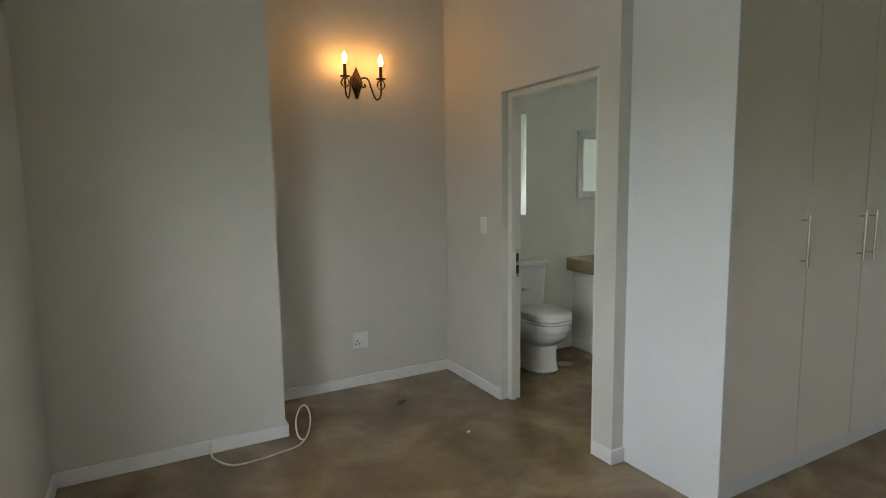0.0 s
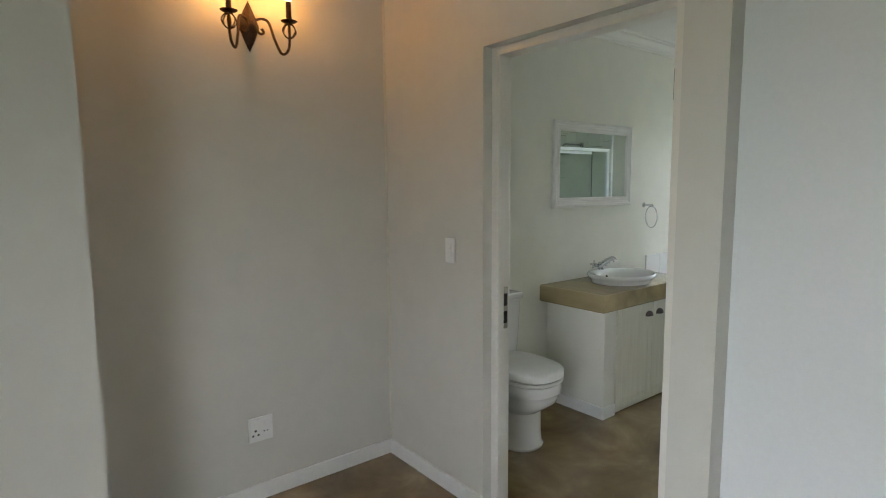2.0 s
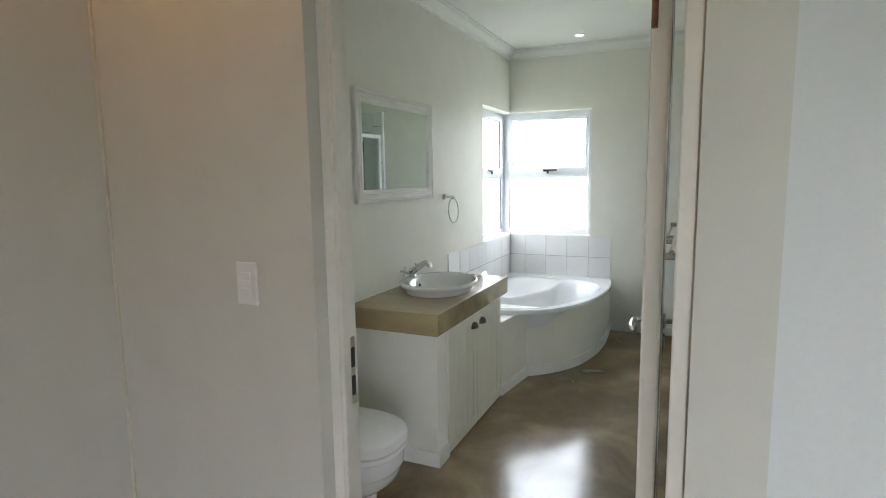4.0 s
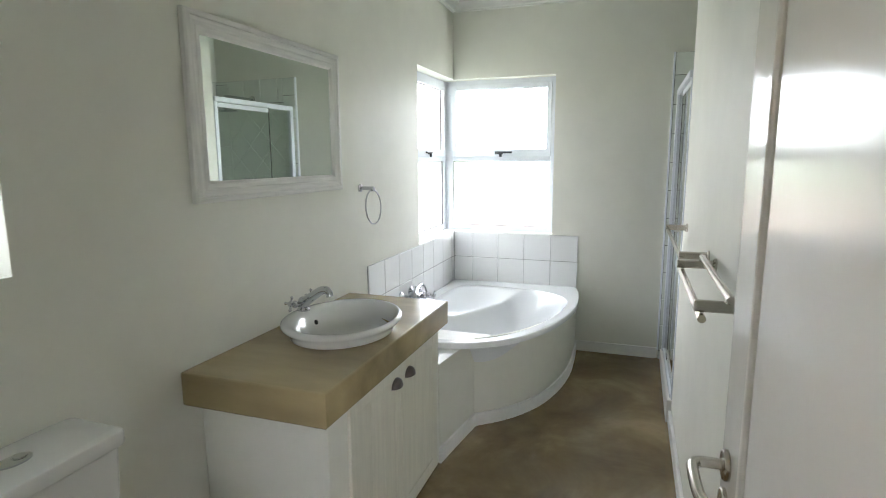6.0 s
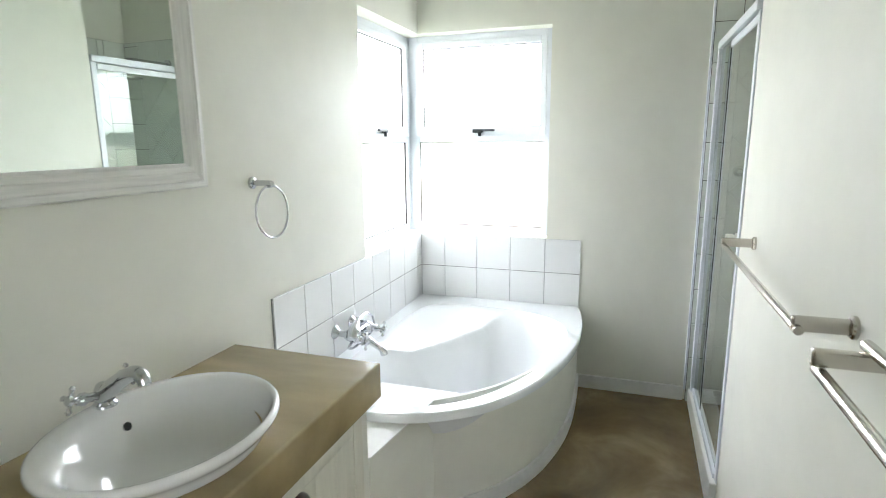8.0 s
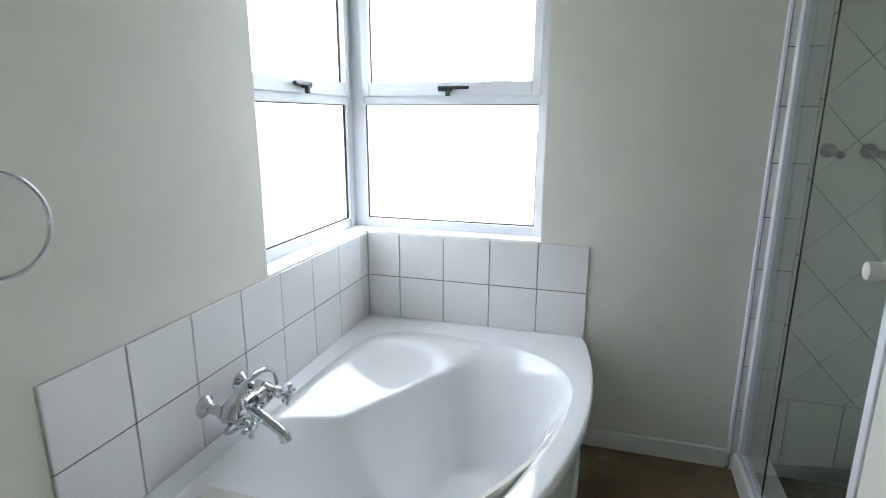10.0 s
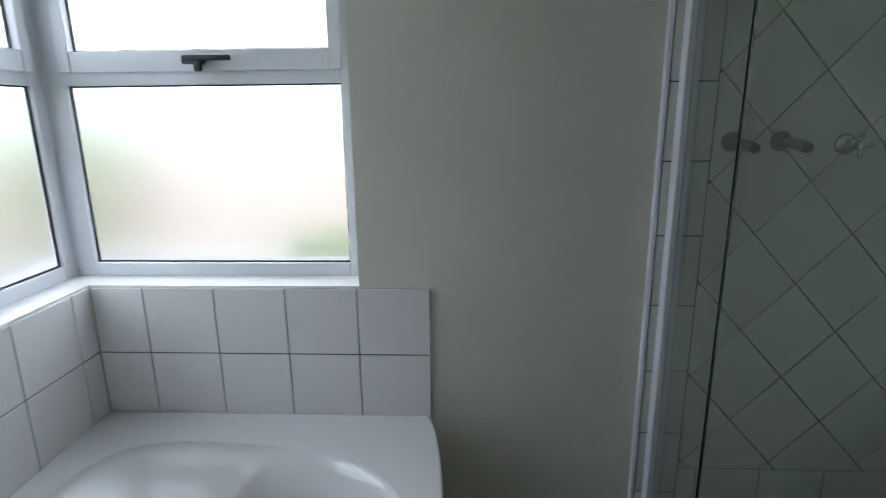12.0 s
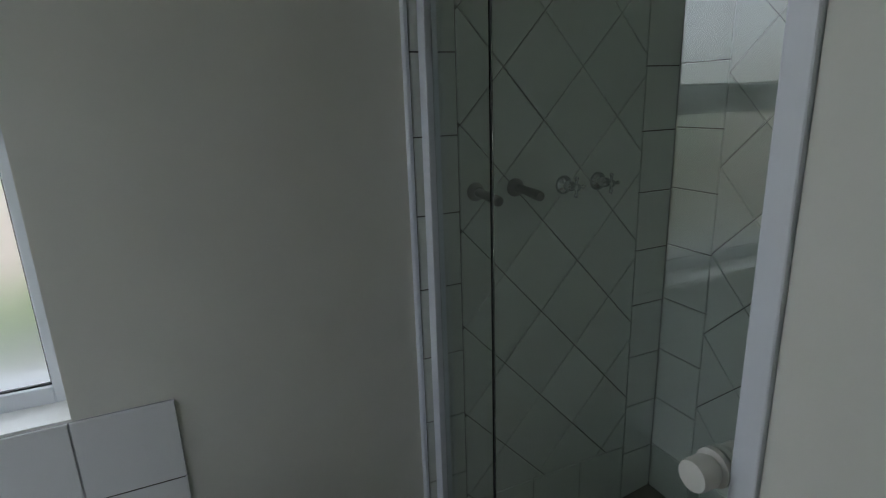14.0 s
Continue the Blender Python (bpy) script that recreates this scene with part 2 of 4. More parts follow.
def mesh_of(name, bm, material, smooth=None):
    if id(bm) in BOXY:
        BOXY.discard(id(bm))
        smooth = None
    bmesh.ops.recalc_face_normals(bm, faces=bm.faces[:])
    me = bpy.data.meshes.new(name)
    bm.to_mesh(me)
    bm.free()
    me.materials.append(material)
    if smooth is not None:
        me.polygons.foreach_set("use_smooth", [True] * len(me.polygons))
        me.set_sharp_from_angle(angle=radians(smooth))
    return me


def part(name, bm, material, parent, label="", smooth=40):
    ob = new(name, mesh_of(name, bm, material, smooth))
    ob.parent = parent
    ob.matrix_parent_inverse = (Matrix.Translation(parent.location) if parent.parent is None else Matrix.Identity(4)).inverted()
    if label:
        tagged(ob, label)
    return ob


def thing(name, place, label, category, group=""):
    ob = new(name)
    ob.empty_display_size = 0.05
    ob.location = place
    return tagged(ob, label, category, group)


def single(name, bm, material, label, category, group="", smooth=40):
    return tagged(new(name, mesh_of(name, bm, material, smooth)), label, category, group)


def setting(name, bm, material, label="", category="", smooth=None):
    return tagged(new(name, mesh_of(name, bm, material, smooth)), label, category or name.split("_")[0], kind="structure")


def wall(name, axis, lo, hi, near, far, z0, z1, holes, material, label):
    """An upright wall along axis ('x' or 'y') from lo to hi, with holes (a0, a1, z0, z1) cut right through it."""
    cuts = sorted({lo, hi, *[h[0] for h in holes], *[h[1] for h in holes]})
    cuts = [c for c in cuts if lo <= c <= hi]
    levels = sorted({z0, z1, *[h[2] for h in holes], *[h[3] for h in holes]})
    bm = bmesh.new()

    def solid(i, j):
        if not (0 <= i < len(cuts) - 1 and 0 <= j < len(levels) - 1):
            return False
        a, z = (cuts[i] + cuts[i + 1]) / 2, (levels[j] + levels[j + 1]) / 2
        return not any(h[0] < a < h[1] and h[2] < z < h[3] for h in holes)

    seen = {}

    def vert(a, d, z):
        key = (round(a, 5), round(d, 5), round(z, 5))
        if key not in seen:
            seen[key] = bm.verts.new((a, d, z) if axis == "x" else (d, a, z))
        return seen[key]

    for i in range(len(cuts) - 1):
        for j in range(len(levels) - 1):
            if not solid(i, j):
                continue
            a0, a1, b0, b1 = cuts[i], cuts[i + 1], levels[j], levels[j + 1]
            for d in (near, far):
                bm.faces.new([vert(a0, d, b0), vert(a1, d, b0), vert(a1, d, b1), vert(a0, d, b1)])
            for di, dj, ends in ((-1, 0, ((a0, b0), (a0, b1))), (1, 0, ((a1, b0), (a1, b1))), (0, -1, ((a0, b0), (a1, b0))), (0, 1, ((a0, b1), (a1, b1)))):
                if not solid(i + di, j + dj):
                    (p, q), (r, s) = ends
                    bm.faces.new([vert(p, near, q), vert(r, near, s), vert(r, far, s), vert(p, far, q)])
    return setting(name, bm, material, label, "wall")


# ---- plan ----
BX0, BX1 = 2.79, 6.655          # bathroom, west to east
BY0, BY1 = 2.905, 4.487         # bathroom, south to north
PX = 2.65                       # bedroom face of the partition
NY = 4.516                      # bedroom recess wall
CEIL, BEDCEIL = 2.625, 3.0
SHX0, SHY = 5.742, 2.10        # shower alcove: west side, back wall
WINZ0, WINZ1 = 0.922, 2.07
OUT = 0.28

# ---- structure ----


def floor_rise(x):
    """The bathroom screed climbs a little towards the end wall."""
    return max(0.0, x - 5.7) * 0.0625


floor_slab = boxes((-0.2, -2.6, -0.2, 5.4, 4.776, 0.0), (5.4, 1.9, -0.2, 5.7, 4.76, 0.0))
for v in box(floor_slab, 5.7, 1.9, -0.2, 6.93, 4.76, 0.0):
    if v.co.z > -0.1:
        v.co.z = floor_rise(v.co.x)
setting("floor", floor_slab, FLOOR, "dark brown stained and sealed cement floor", "floor")
wall("wall_bath_north", "x", PX + 0.14, BX1 + OUT, BY1, BY1 + OUT, 0, 3.2,
     [(2.84, 3.407, 1.225, WINZ1), (5.914, BX1 + OUT, WINZ0, WINZ1)], PAINT, "cream painted plaster wall with two windows")
wall("wall_bath_east", "y", 1.9, BY1, BX1, BX1 + OUT, 0, 3.2, [(3.722, BY1, WINZ0, WINZ1)], PAINT, "cream painted plaster wall with a corner window")
wall("wall_bath_south", "x", BX0, SHX0, 2.79, BY0, 0, 3.2, [], PAINT, "cream painted plaster wall with towel rails")
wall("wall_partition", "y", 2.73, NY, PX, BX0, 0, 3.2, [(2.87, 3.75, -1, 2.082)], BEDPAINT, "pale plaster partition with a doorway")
wall("wall_shower_south", "x", 5.6, BX1, SHY - 0.15, SHY, 0, 3.2, [], PAINT, "painted plaster wall above the shower tiles")
wall("wall_shower_west", "y", SHY, 2.79, SHX0 - 0.12, SHX0, 0, 3.2, [], PAINT, "painted plaster side wall of the shower")
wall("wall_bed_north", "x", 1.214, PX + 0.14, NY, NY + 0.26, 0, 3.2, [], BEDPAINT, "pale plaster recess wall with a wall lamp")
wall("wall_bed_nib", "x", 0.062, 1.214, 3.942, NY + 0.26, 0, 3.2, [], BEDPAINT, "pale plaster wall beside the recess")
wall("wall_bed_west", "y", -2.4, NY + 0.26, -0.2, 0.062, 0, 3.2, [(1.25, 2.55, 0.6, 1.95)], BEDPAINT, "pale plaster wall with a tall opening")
# the hole is out of view, added so daylight reaches the wardrobe doors
wall("wall_bed_south", "x", -0.2, 5.4, -2.6, -2.4, 0, 3.2, [(3.4, 4.5, 0.95, 1.75)], BEDPAINT, "pale plaster wall with an unseen opening added for light")
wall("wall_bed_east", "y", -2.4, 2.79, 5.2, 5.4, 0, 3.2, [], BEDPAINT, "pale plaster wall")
setting("ceiling_bathroom", boxes((BX0, SHY, CEIL, BX1, BY1, CEIL + 0.1)), CEILING, "white painted flat ceiling", "ceiling")
setting("ceiling_bedroom", boxes((-0.2, -2.6, BEDCEIL, 5.4, 2.785, BEDCEIL + 0.1), (-0.2, 2.785, BEDCEIL, PX, NY + 0.2, BEDCEIL + 0.1)), CEILING, "white painted flat ceiling", "ceiling")
setting("roof", boxes((-0.6, -3.0, 3.2, 7.3, 5.2, 3.3)), CEILING, "flat roof slab", "roof")


def cornice(name, p, q, inward):
    """Moulded plaster cove between wall and ceiling, from p to q."""
    prof = [(0, -0.08), (0.012, -0.08), (0.016, -0.07), (0.028, -0.066), (0.034, -0.05), (0.052, -0.03), (0.066, -0.024), (0.07, -0.012), (0.084, -0.009), (0.088, 0), (0, 0)]
    n = Vector(inward)
    d = Vector(q) - Vector(p)
    bm = extruded([Vector(p) + n * a + Vector((0, 0, b)) for a, b in prof], d)
    return setting(name, bm, CEILING, "white moulded plaster cornice", "cornice", 30)


cornice("cornice_north", (BX0, BY1, CEIL), (BX1, BY1, CEIL), (0, -1, 0))
cornice("cornice_east", (BX1, SHY + 0.003, CEIL), (BX1, BY1 - 0.003, CEIL), (-1, 0, 0))
cornice("cornice_south", (BX0, BY0, CEIL), (SHX0, BY0, CEIL), (0, 1, 0))
cornice("cornice_shower", (SHX0, SHY, CEIL), (BX1, SHY, CEIL), (0, 1, 0))
cornice("cornice_west", (BX0, BY0 + 0.003, CEIL), (BX0, BY1 - 0.003, CEIL), (1, 0, 0))


def skirting(name, x0, y0, x1, y1, h=0.078, base=0.0):
    bm = soft_box(x0, y0, base, x1, y1, base + h, 0.003)
    return setting(name, bm, TRIM, "white painted skirting board", "skirting", 30)


T = 0.016
skirting("skirting_nib", 0.062, 3.942 - T, 1.214 + T, 3.942)
skirting("skirting_nib_end", 1.214, 3.942, 1.214 + T, NY)
skirting("skirting_west", 0.062, 2.3, 0.062 + T, 3.942 - T)
skirting("skirting_recess", 1.214 + T, NY - T, PX, NY)
skirting("skirting_partition", PX - T, 3.75, PX, NY - T)
skirting("skirting_door_nib", PX - T, 2.73 - T, PX, 2.87)
skirting("skirting_nib_return", PX, 2.73 - T, 2.73, 2.73)
skirting("skirting_bath_east", BX1 - T, 2.955, BX1, 3.545, 0.08, 0.056)
skirting("skirting_bath_south", BX0 + 0.03, BY0, SHX0 - 0.005, BY0 + T)
skirting("skirting_bath_north", BX0, BY1 - T, 3.93, BY1)

# ---- outdoors ----
# unseen slab, added so the bedroom gets grey bounce instead of lawn green
setting("patio", soft_box(-7.0, -6.0, -0.22, -0.21, 5.0, -0.03, 0.01), PAVING, "unseen grey paving added to bounce neutral light into the bedroom", "patio")
ground = bmesh.new()
bmesh.ops.create_grid(ground, x_segments=8, y_segments=8, size=400)
bmesh.ops.translate(ground, verts=ground.verts[:], vec=(0, 0, -0.22))
setting("ground", ground, LAWN, "green lawn outside the house", "ground")
setting("garden_path", soft_box(9.5, -8, -0.26, 10.9, 9.3, -0.19, 0.01), PAVING, "mauve grey paved path along the garden wall", "path")
setting("boundary_wall_east", soft_box(11.2, -14, -0.25, 11.45, 12, 1.05, 0.02), BOUNDARY, "pale pink plastered garden wall", "garden wall")
setting("boundary_wall_north", soft_box(-12, 9.4, -0.25, 11.2, 9.65, 1.95, 0.02), BOUNDARY, "pale pink plastered garden wall", "garden wall")


def leaves(bm, centre, radii, count, size, rng):
    for _ in range(count):
        u = Vector((rng.gauss(0, 1), rng.gauss(0, 1), rng.gauss(0, 1))).normalized() * (0.55 + 0.45 * rng.random())
        p = Vector(centre) + Vector([u[i] * radii[i] for i in range(3)])
        a = Vector((rng.gauss(0, 1), rng.gauss(0, 1), rng.gauss(0, 0.6))).normalized()
        b = a.orthogonal().normalized() * size * 0.4
        a = a * size * (0.7 + 0.6 * rng.random())
        bm.faces.new([bm.verts.new(p - a), bm.verts.new(p + b), bm.verts.new(p + a), bm.verts.new(p - b)])


def shrub(x, y, wide, high, seed):
    rng = random.Random(seed)
    ob = thing("shrub", (x, y, -0.22), "leafy green garden shrub growing in the lawn", "shrub", "garden shrubs")
    stem = bmesh.new()
    for k in range(4):
        a = rng.uniform(0, 6.28)
        tube(stem, [(x, y, -0.24), (x + 0.2 * wide * math.cos(a), y + 0.2 * wide * math.sin(a), high * 0.35), (x + 0.4 * wide * math.cos(a), y + 0.4 * wide * math.sin(a), high * 0.7)], [0.03, 0.02, 0.008], 6)
    part("stem", stem, HINGE, ob)
    crown = bmesh.new()
    for k in range(7):
        a = rng.uniform(0, 6.28)
        leaves(crown, (x + 0.45 * wide * math.cos(a), y + 0.45 * wide * math.sin(a), high * rng.uniform(0.25, 0.75)), (wide * 0.4, wide * 0.4, high * 0.3), 170, 0.07, rng)
    part("crown", crown, LEAFY, ob)


for k, (sx, sy, sw, sh) in enumerate([(9.4, 1.9, 0.9, 1.5), (9.9, 4.6, 0.5, 0.4), (10.4, 3.7, 0.6, 0.9), (10.3, 7.6, 1.0, 2.6), (8.2, 7.9, 0.9, 1.3), (6.4, 8.4, 0.7, 0.9), (4.6, 8.2, 0.9, 1.7), (2.4, 8.0, 0.8, 1.6), (12.5, 3.4, 0.9, 2.1), (12.6, 5.0, 1.0, 1.9), (12.4, 6.5, 1.0, 2.4), (12.7, 8.1, 1.2, 2.7), (9.6, 11.6, 1.6, 3.0)]):
    shrub(sx, sy, sw, sh, k + 3)


# ---- windows ----
def window(name, axis, plane, out, a0, a1, z0, z1, transom, latch_at, label, f1=0.042):
    """White aluminium window: fixed obscured pane below, top-hung sash above. out: the side of the open air along the depth axis."""
    ob = tagged(thing(name, (a0, plane, z0) if axis == "x" else (plane, a0, z0), label, "window"), kind="structure")

    def member(n, u0, w0, u1, w1, d0, d1, mat=ALU, r=0.003):
        lo, hi = sorted((plane + out * d0, plane + out * d1))
        s = (u0, lo, w0, u1, hi, w1) if axis == "x" else (lo, u0, w0, hi, u1, w1)
        return part(n, soft_box(*s, r), mat, ob)

    f = 0.042
    member("window_frame", a0, z0, a0 + f, z1, 0, 0.03)
    member("window_frame", a1 - f1, z0, a1, z1, 0, 0.03)
    member("window_frame", a0 + f, z0, a1 - f1, z0 + f, 0.001, 0.03)
    member("window_frame", a0 + f, z1 - f, a1 - f1, z1, 0.001, 0.03)
    member("transom", a0 + f, transom, a1 - f1, transom + 0.04, 0.001, 0.03)
    s0, s1, t0, t1, w = a0 + f - 0.006, a1 - f1 + 0.006, transom + 0.034, z1 - f + 0.006, 0.034
    member("sash", s0, t0, s0 + w, t1, -0.012, 0.02)
    member("sash", s1 - w, t0, s1, t1, -0.012, 0.02)
    member("sash", s0 + w, t0, s1 - w, t0 + w + 0.02, -0.011, 0.02)
    member("sash", s0 + w, t1 - w, s1 - w, t1, -0.011, 0.02)
    g = 0.004
    for (p0, q0, p1, q1) in ((a0 + f, z0 + f, a1 - f1, transom), (s0 + w, t0 + w + 0.02, s1 - w, t1 - w)):
        member("gasket", p0, q0, p1, q0 + g, 0.012, 0.02, GASKET, 0.0005)
        member("gasket", p0, q1 - g, p1, q1, 0.012, 0.02, GASKET, 0.0005)
        member("gasket", p0, q0 + g, p0 + g, q1 - g, 0.012, 0.02, GASKET, 0.0005)
        member("gasket", p1 - g, q0 + g, p1, q1 - g, 0.012, 0.02, GASKET, 0.0005)
        pane = member("pane", p0 - 0.004, q0 - 0.004, p1 + 0.004, q1 + 0.004, 0.021, 0.026, FROST, 0.0005)
        pane.visible_shadow = False
    if latch_at is not None:
        zl = t0 + 0.03
        la = member("latch", latch_at - 0.012, zl - 0.012, latch_at + 0.05, zl + 0.01, -0.024, -0.012, LATCH, 0.004)
        lo, hi = sorted((plane - out * 0.024, plane - out * 0.038))
        s = (latch_at - 0.085, lo, zl - 0.005, latch_at + 0.03, hi, zl + 0.009) if axis == "x" else (lo, latch_at - 0.085, zl - 0.005, hi, latch_at + 0.03, zl + 0.009)
        part("lever", soft_box(*s, 0.004), LATCH, la)
        s = (latch_at - 0.006, lo, zl - 0.032, latch_at + 0.012, hi, zl - 0.006) if axis == "x" else (lo, latch_at - 0.006, zl - 0.032, hi, latch_at + 0.012, zl - 0.006)
        part("catch", soft_box(*s, 0.003), LATCH, la)
    return ob


WPX, WPY = BX1 + 0.095, BY1 + 0.095
window("window_1", "x", WPY, 1, 5.914, WPX - 0.002, WINZ0, WINZ1, 1.463, 6.325, "white aluminium corner window with obscured panes, left wing")["label"] = "white aluminium window with obscured panes beside a corner post"
window("window_2", "y", WPX, 1, 3.722, WPY - 0.002, WINZ0, WINZ1, 1.463, 4.13, "white aluminium window with obscured panes over the bath", 0.06)
window("window_3", "x", WPY + 0.02, 1, 2.84, 3.407, 1.225, WINZ1, 1.62, None, "white aluminium window with obscured panes above the toilet")
setting("corner_post", soft_box(WPX - 0.004, WPY - 0.004, WINZ0, WPX + 0.06, WPY + 0.06, WINZ1, 0.004), ALU, "white aluminium corner post between two windows", "window post")
sill = extruded([(5.914, BY1 - 0.002, WINZ0 - 0.004), (5.914, WPY, WINZ0 - 0.004), (WPX, WPY, WINZ0 - 0.004), (WPX, 3.722, WINZ0 - 0.004), (BX1 - 0.002, 3.722, WINZ0 - 0.004), (BX1 - 0.002, BY1 - 0.002, WINZ0 - 0.004)], (0, 0, 0.008))
setting("window_sill", sill, TRIM, "white painted sill under the corner window", "window sill")

# added grey covers, to dull the bright wall top behind the frosted panes
setting("outer_sill", soft_box(6.783, 3.71, WINZ0 - 0.006, 6.95, 4.8, WINZ0 + 0.006, 0.003), PAVING, "grey outer sill added to dull the bright wall top", "window sill")
setting("outer_sill_north", soft_box(5.9, 4.615, WINZ0 - 0.006, 6.781, 4.8, WINZ0 + 0.006, 0.003), PAVING, "grey outer sill added to dull the bright wall top", "window sill")

# ---- doorway: frame and open leaf ----
door_frame = tagged(thing("door_frame", (2.7, 2.93, 0), "cream enamelled timber door frame", "door frame"), kind="structure")
for y0, y1 in ((3.716, 3.75), (2.87, 2.905)):
    part("jamb", soft_box(2.668 if y0 < 3 else 2.70, y0, 0, 2.798 if y0 < 3 else 2.782, y1, 2.082, 0.004), FRAME, door_frame)
part("head", soft_box(2.70, 2.905, 2.046, 2.782, 3.716, 2.082, 0.004), FRAME, door_frame)
part("stop", soft_box(2.70, 3.704, 0, 2.735, 3.716, 2.046, 0.003), FRAME, door_frame)
strike = part("strike_plate", soft_box(2.738, 3.712, 0.86, 2.766, 3.7155, 1.05, 0.001), NICKEL, door_frame, "steel strike plate with two slots")
for z in (0.885, 0.965):
    part("slot", soft_box(2.743, 3.710, z, 2.762, 3.7125, z + 0.055, 0.0006), BLACK, strike)

DH = 2.03
door = thing("door_1", (2.79, 2.968, 0), "cream gloss painted panel door standing open against the wall", "door")
leafx0, leafx1, leafy0, leafy1 = 2.80, 3.585, 2.932, 2.972
part("leaf_core", soft_box(leafx0 + 0.09, leafy0 + 0.008, 0.14, leafx1 - 0.11, leafy1 - 0.010, DH - 0.1, 0.002), DOORGLOSS, door)
for x0, x1 in ((leafx0, leafx0 + 0.1), (leafx1 - 0.125, leafx1)):
    part("stile", soft_box(x0, leafy0, 0.008, x1, leafy1, DH, 0.006), DOORGLOSS, door)
for z0, z1 in ((0.008, 0.2), (1.93, DH)):
    part("rail", soft_box(leafx0 + 0.1, leafy0, z0, leafx1 - 0.125, leafy1, z1, 0.006), DOORGLOSS, door)
part("panel", soft_box(leafx0 + 0.125, leafy0 + 0.002, 0.225, leafx1 - 0.15, leafy1 - 0.002, 1.905, 0.012, 3), DOORGLOSS, door)
for s, y in ((1, leafy1), (-1, leafy0)):
    rose = part("handle_rose", turned((3.53, y, 0.975), (0, s, 0), [(0.026, 0), (0.026, 0.006), (0.024, 0.009), (0.012, 0.01)]), NICKEL, door)
    pts = spline([(3.53, y, 0.975), (3.53, y + s * 0.04, 0.975), (3.524, y + s * 0.052, 0.974), (3.508, y + s * 0.057, 0.973), (3.44, y + s * 0.057, 0.971), (3.412, y + s * 0.05, 0.970), (3.405, y + s * 0.042, 0.97)], 6)
    part("lever", tube(bmesh.new(), pts, 0.0095, 12), NICKEL, rose)
    part("escutcheon", turned((3.53, y, 0.905), (0, s, 0), [(0.026, 0), (0.026, 0.006), (0.024, 0.008), (0.004, 0.0085)]), NICKEL, door)
part("latch_plate", soft_box(leafx1 - 0.001, 2.942, 0.86, leafx1 + 0.002, 2.962, 1.04, 0.0006), NICKEL, door)
for z in (0.25, 1.78):
    part("hinge", bar((2.79, 2.965, z), (2.79, 2.965, z + 0.1), 0.007), HINGE, door, "aged brass butt hinge")
door.rotation_euler = (0, 0, radians(1.7))


# ---- bedroom: wall lamp, socket, switch, cables ----
def wall_lamp():
    cx, cz = 1.937, 2.213
    ob = thing("wall_lamp", (cx, NY, cz), "rust-brown wrought iron wall lamp with two lit candle bulbs", "wall lamp")
    bm = bmesh.new()
    h, w = 0.112, 0.047
    top = [(cx + w * k * (1 - abs(math.sin(a)) ** 1.2), NY, cz + h * math.sin(a)) for k, span in ((1, range(6, -7, -1)), (-1, range(-5, 6))) for a in [math.pi / 2 * j / 6 for j in span]]
    mid = [(cx + (x - cx) * 0.92, NY - 0.008, cz + (z - cz) * 0.92) for x, y, z in top]
    lo = [bm.verts.new(p) for p in top]
    hi = [bm.verts.new(p) for p in mid]
    peak = bm.verts.new((cx, NY - 0.02, cz))
    for i in range(len(lo)):
        j = (i + 1) % len(lo)
        bm.faces.new((lo[i], lo[j], hi[j], hi[i]))
        bm.faces.new((hi[i], hi[j], peak))
    bm.faces.new(lo[::-1])
    part("backplate", bm, IRON, ob, smooth=15)
    yc = 4.378
    for s in (-1, 1):
        ex = cx + s * 0.13
        # S-shaped arm with a small inner curl
        pts = spline([(cx + s * 0.04, NY - 0.045, cz - 0.012), (cx + s * 0.05, NY - 0.045, cz - 0.026), (cx + s * 0.036, NY - 0.045, cz - 0.036), (cx + s * 0.022, NY - 0.042, cz - 0.022), (cx + s * 0.016, NY - 0.036, cz - 0.002), (cx + s * 0.022, NY - 0.03, cz + 0.022), (cx + s * 0.045, NY - 0.045, cz + 0.03),
                      (cx + s * 0.066, NY - 0.065, cz + 0.012), (cx + s * 0.08, NY - 0.09, cz - 0.06), (cx + s * 0.1, NY - 0.115, cz - 0.124), (cx + s * 0.122, yc + 0.004, cz - 0.114), (ex, yc, cz - 0.07), (ex, yc, cz + 0.0)], 7)
        part("arm", tube(bmesh.new(), pts, 0.006, 8), IRON, ob)
        basket = bmesh.new()
        for k in range(6):
            a = math.pi * k / 3
            tube(basket, spline([(ex, yc, cz - 0.062), (ex + 0.018 * math.cos(a), yc + 0.018 * math.sin(a), cz - 0.052), (ex + 0.031 * math.cos(a), yc + 0.031 * math.sin(a), cz - 0.03), (ex + 0.02 * math.cos(a), yc + 0.02 * math.sin(a), cz - 0.006), (ex, yc, cz + 0.004)], 5), 0.0028, 6)
        part("basket", basket, IRON, ob)
        part("drip_pan", turned((ex, yc, cz + 0.004), (0, 0, 1), [(0.01, 0), (0.028, 0.004), (0.036, 0.01), (0.034, 0.011), (0.012, 0.007)], seg=20), IRON, ob)
        candle = part("candle_sleeve", turned((ex, yc, cz + 0.008), (0, 0, 1), [(0.012, 0), (0.0115, 0.088), (0.008, 0.09)], seg=16), IRON, ob)
        part("bulb", turned((ex, yc, cz + 0.098), (0, 0, 1), [(0.008, 0), (0.0125, 0.012), (0.0165, 0.026), (0.0165, 0.036), (0.012, 0.054), (0.005, 0.07), (0.001, 0.077)], seg=18), BULB, candle, "lit flame-shaped bulb", 60)


wall_lamp()


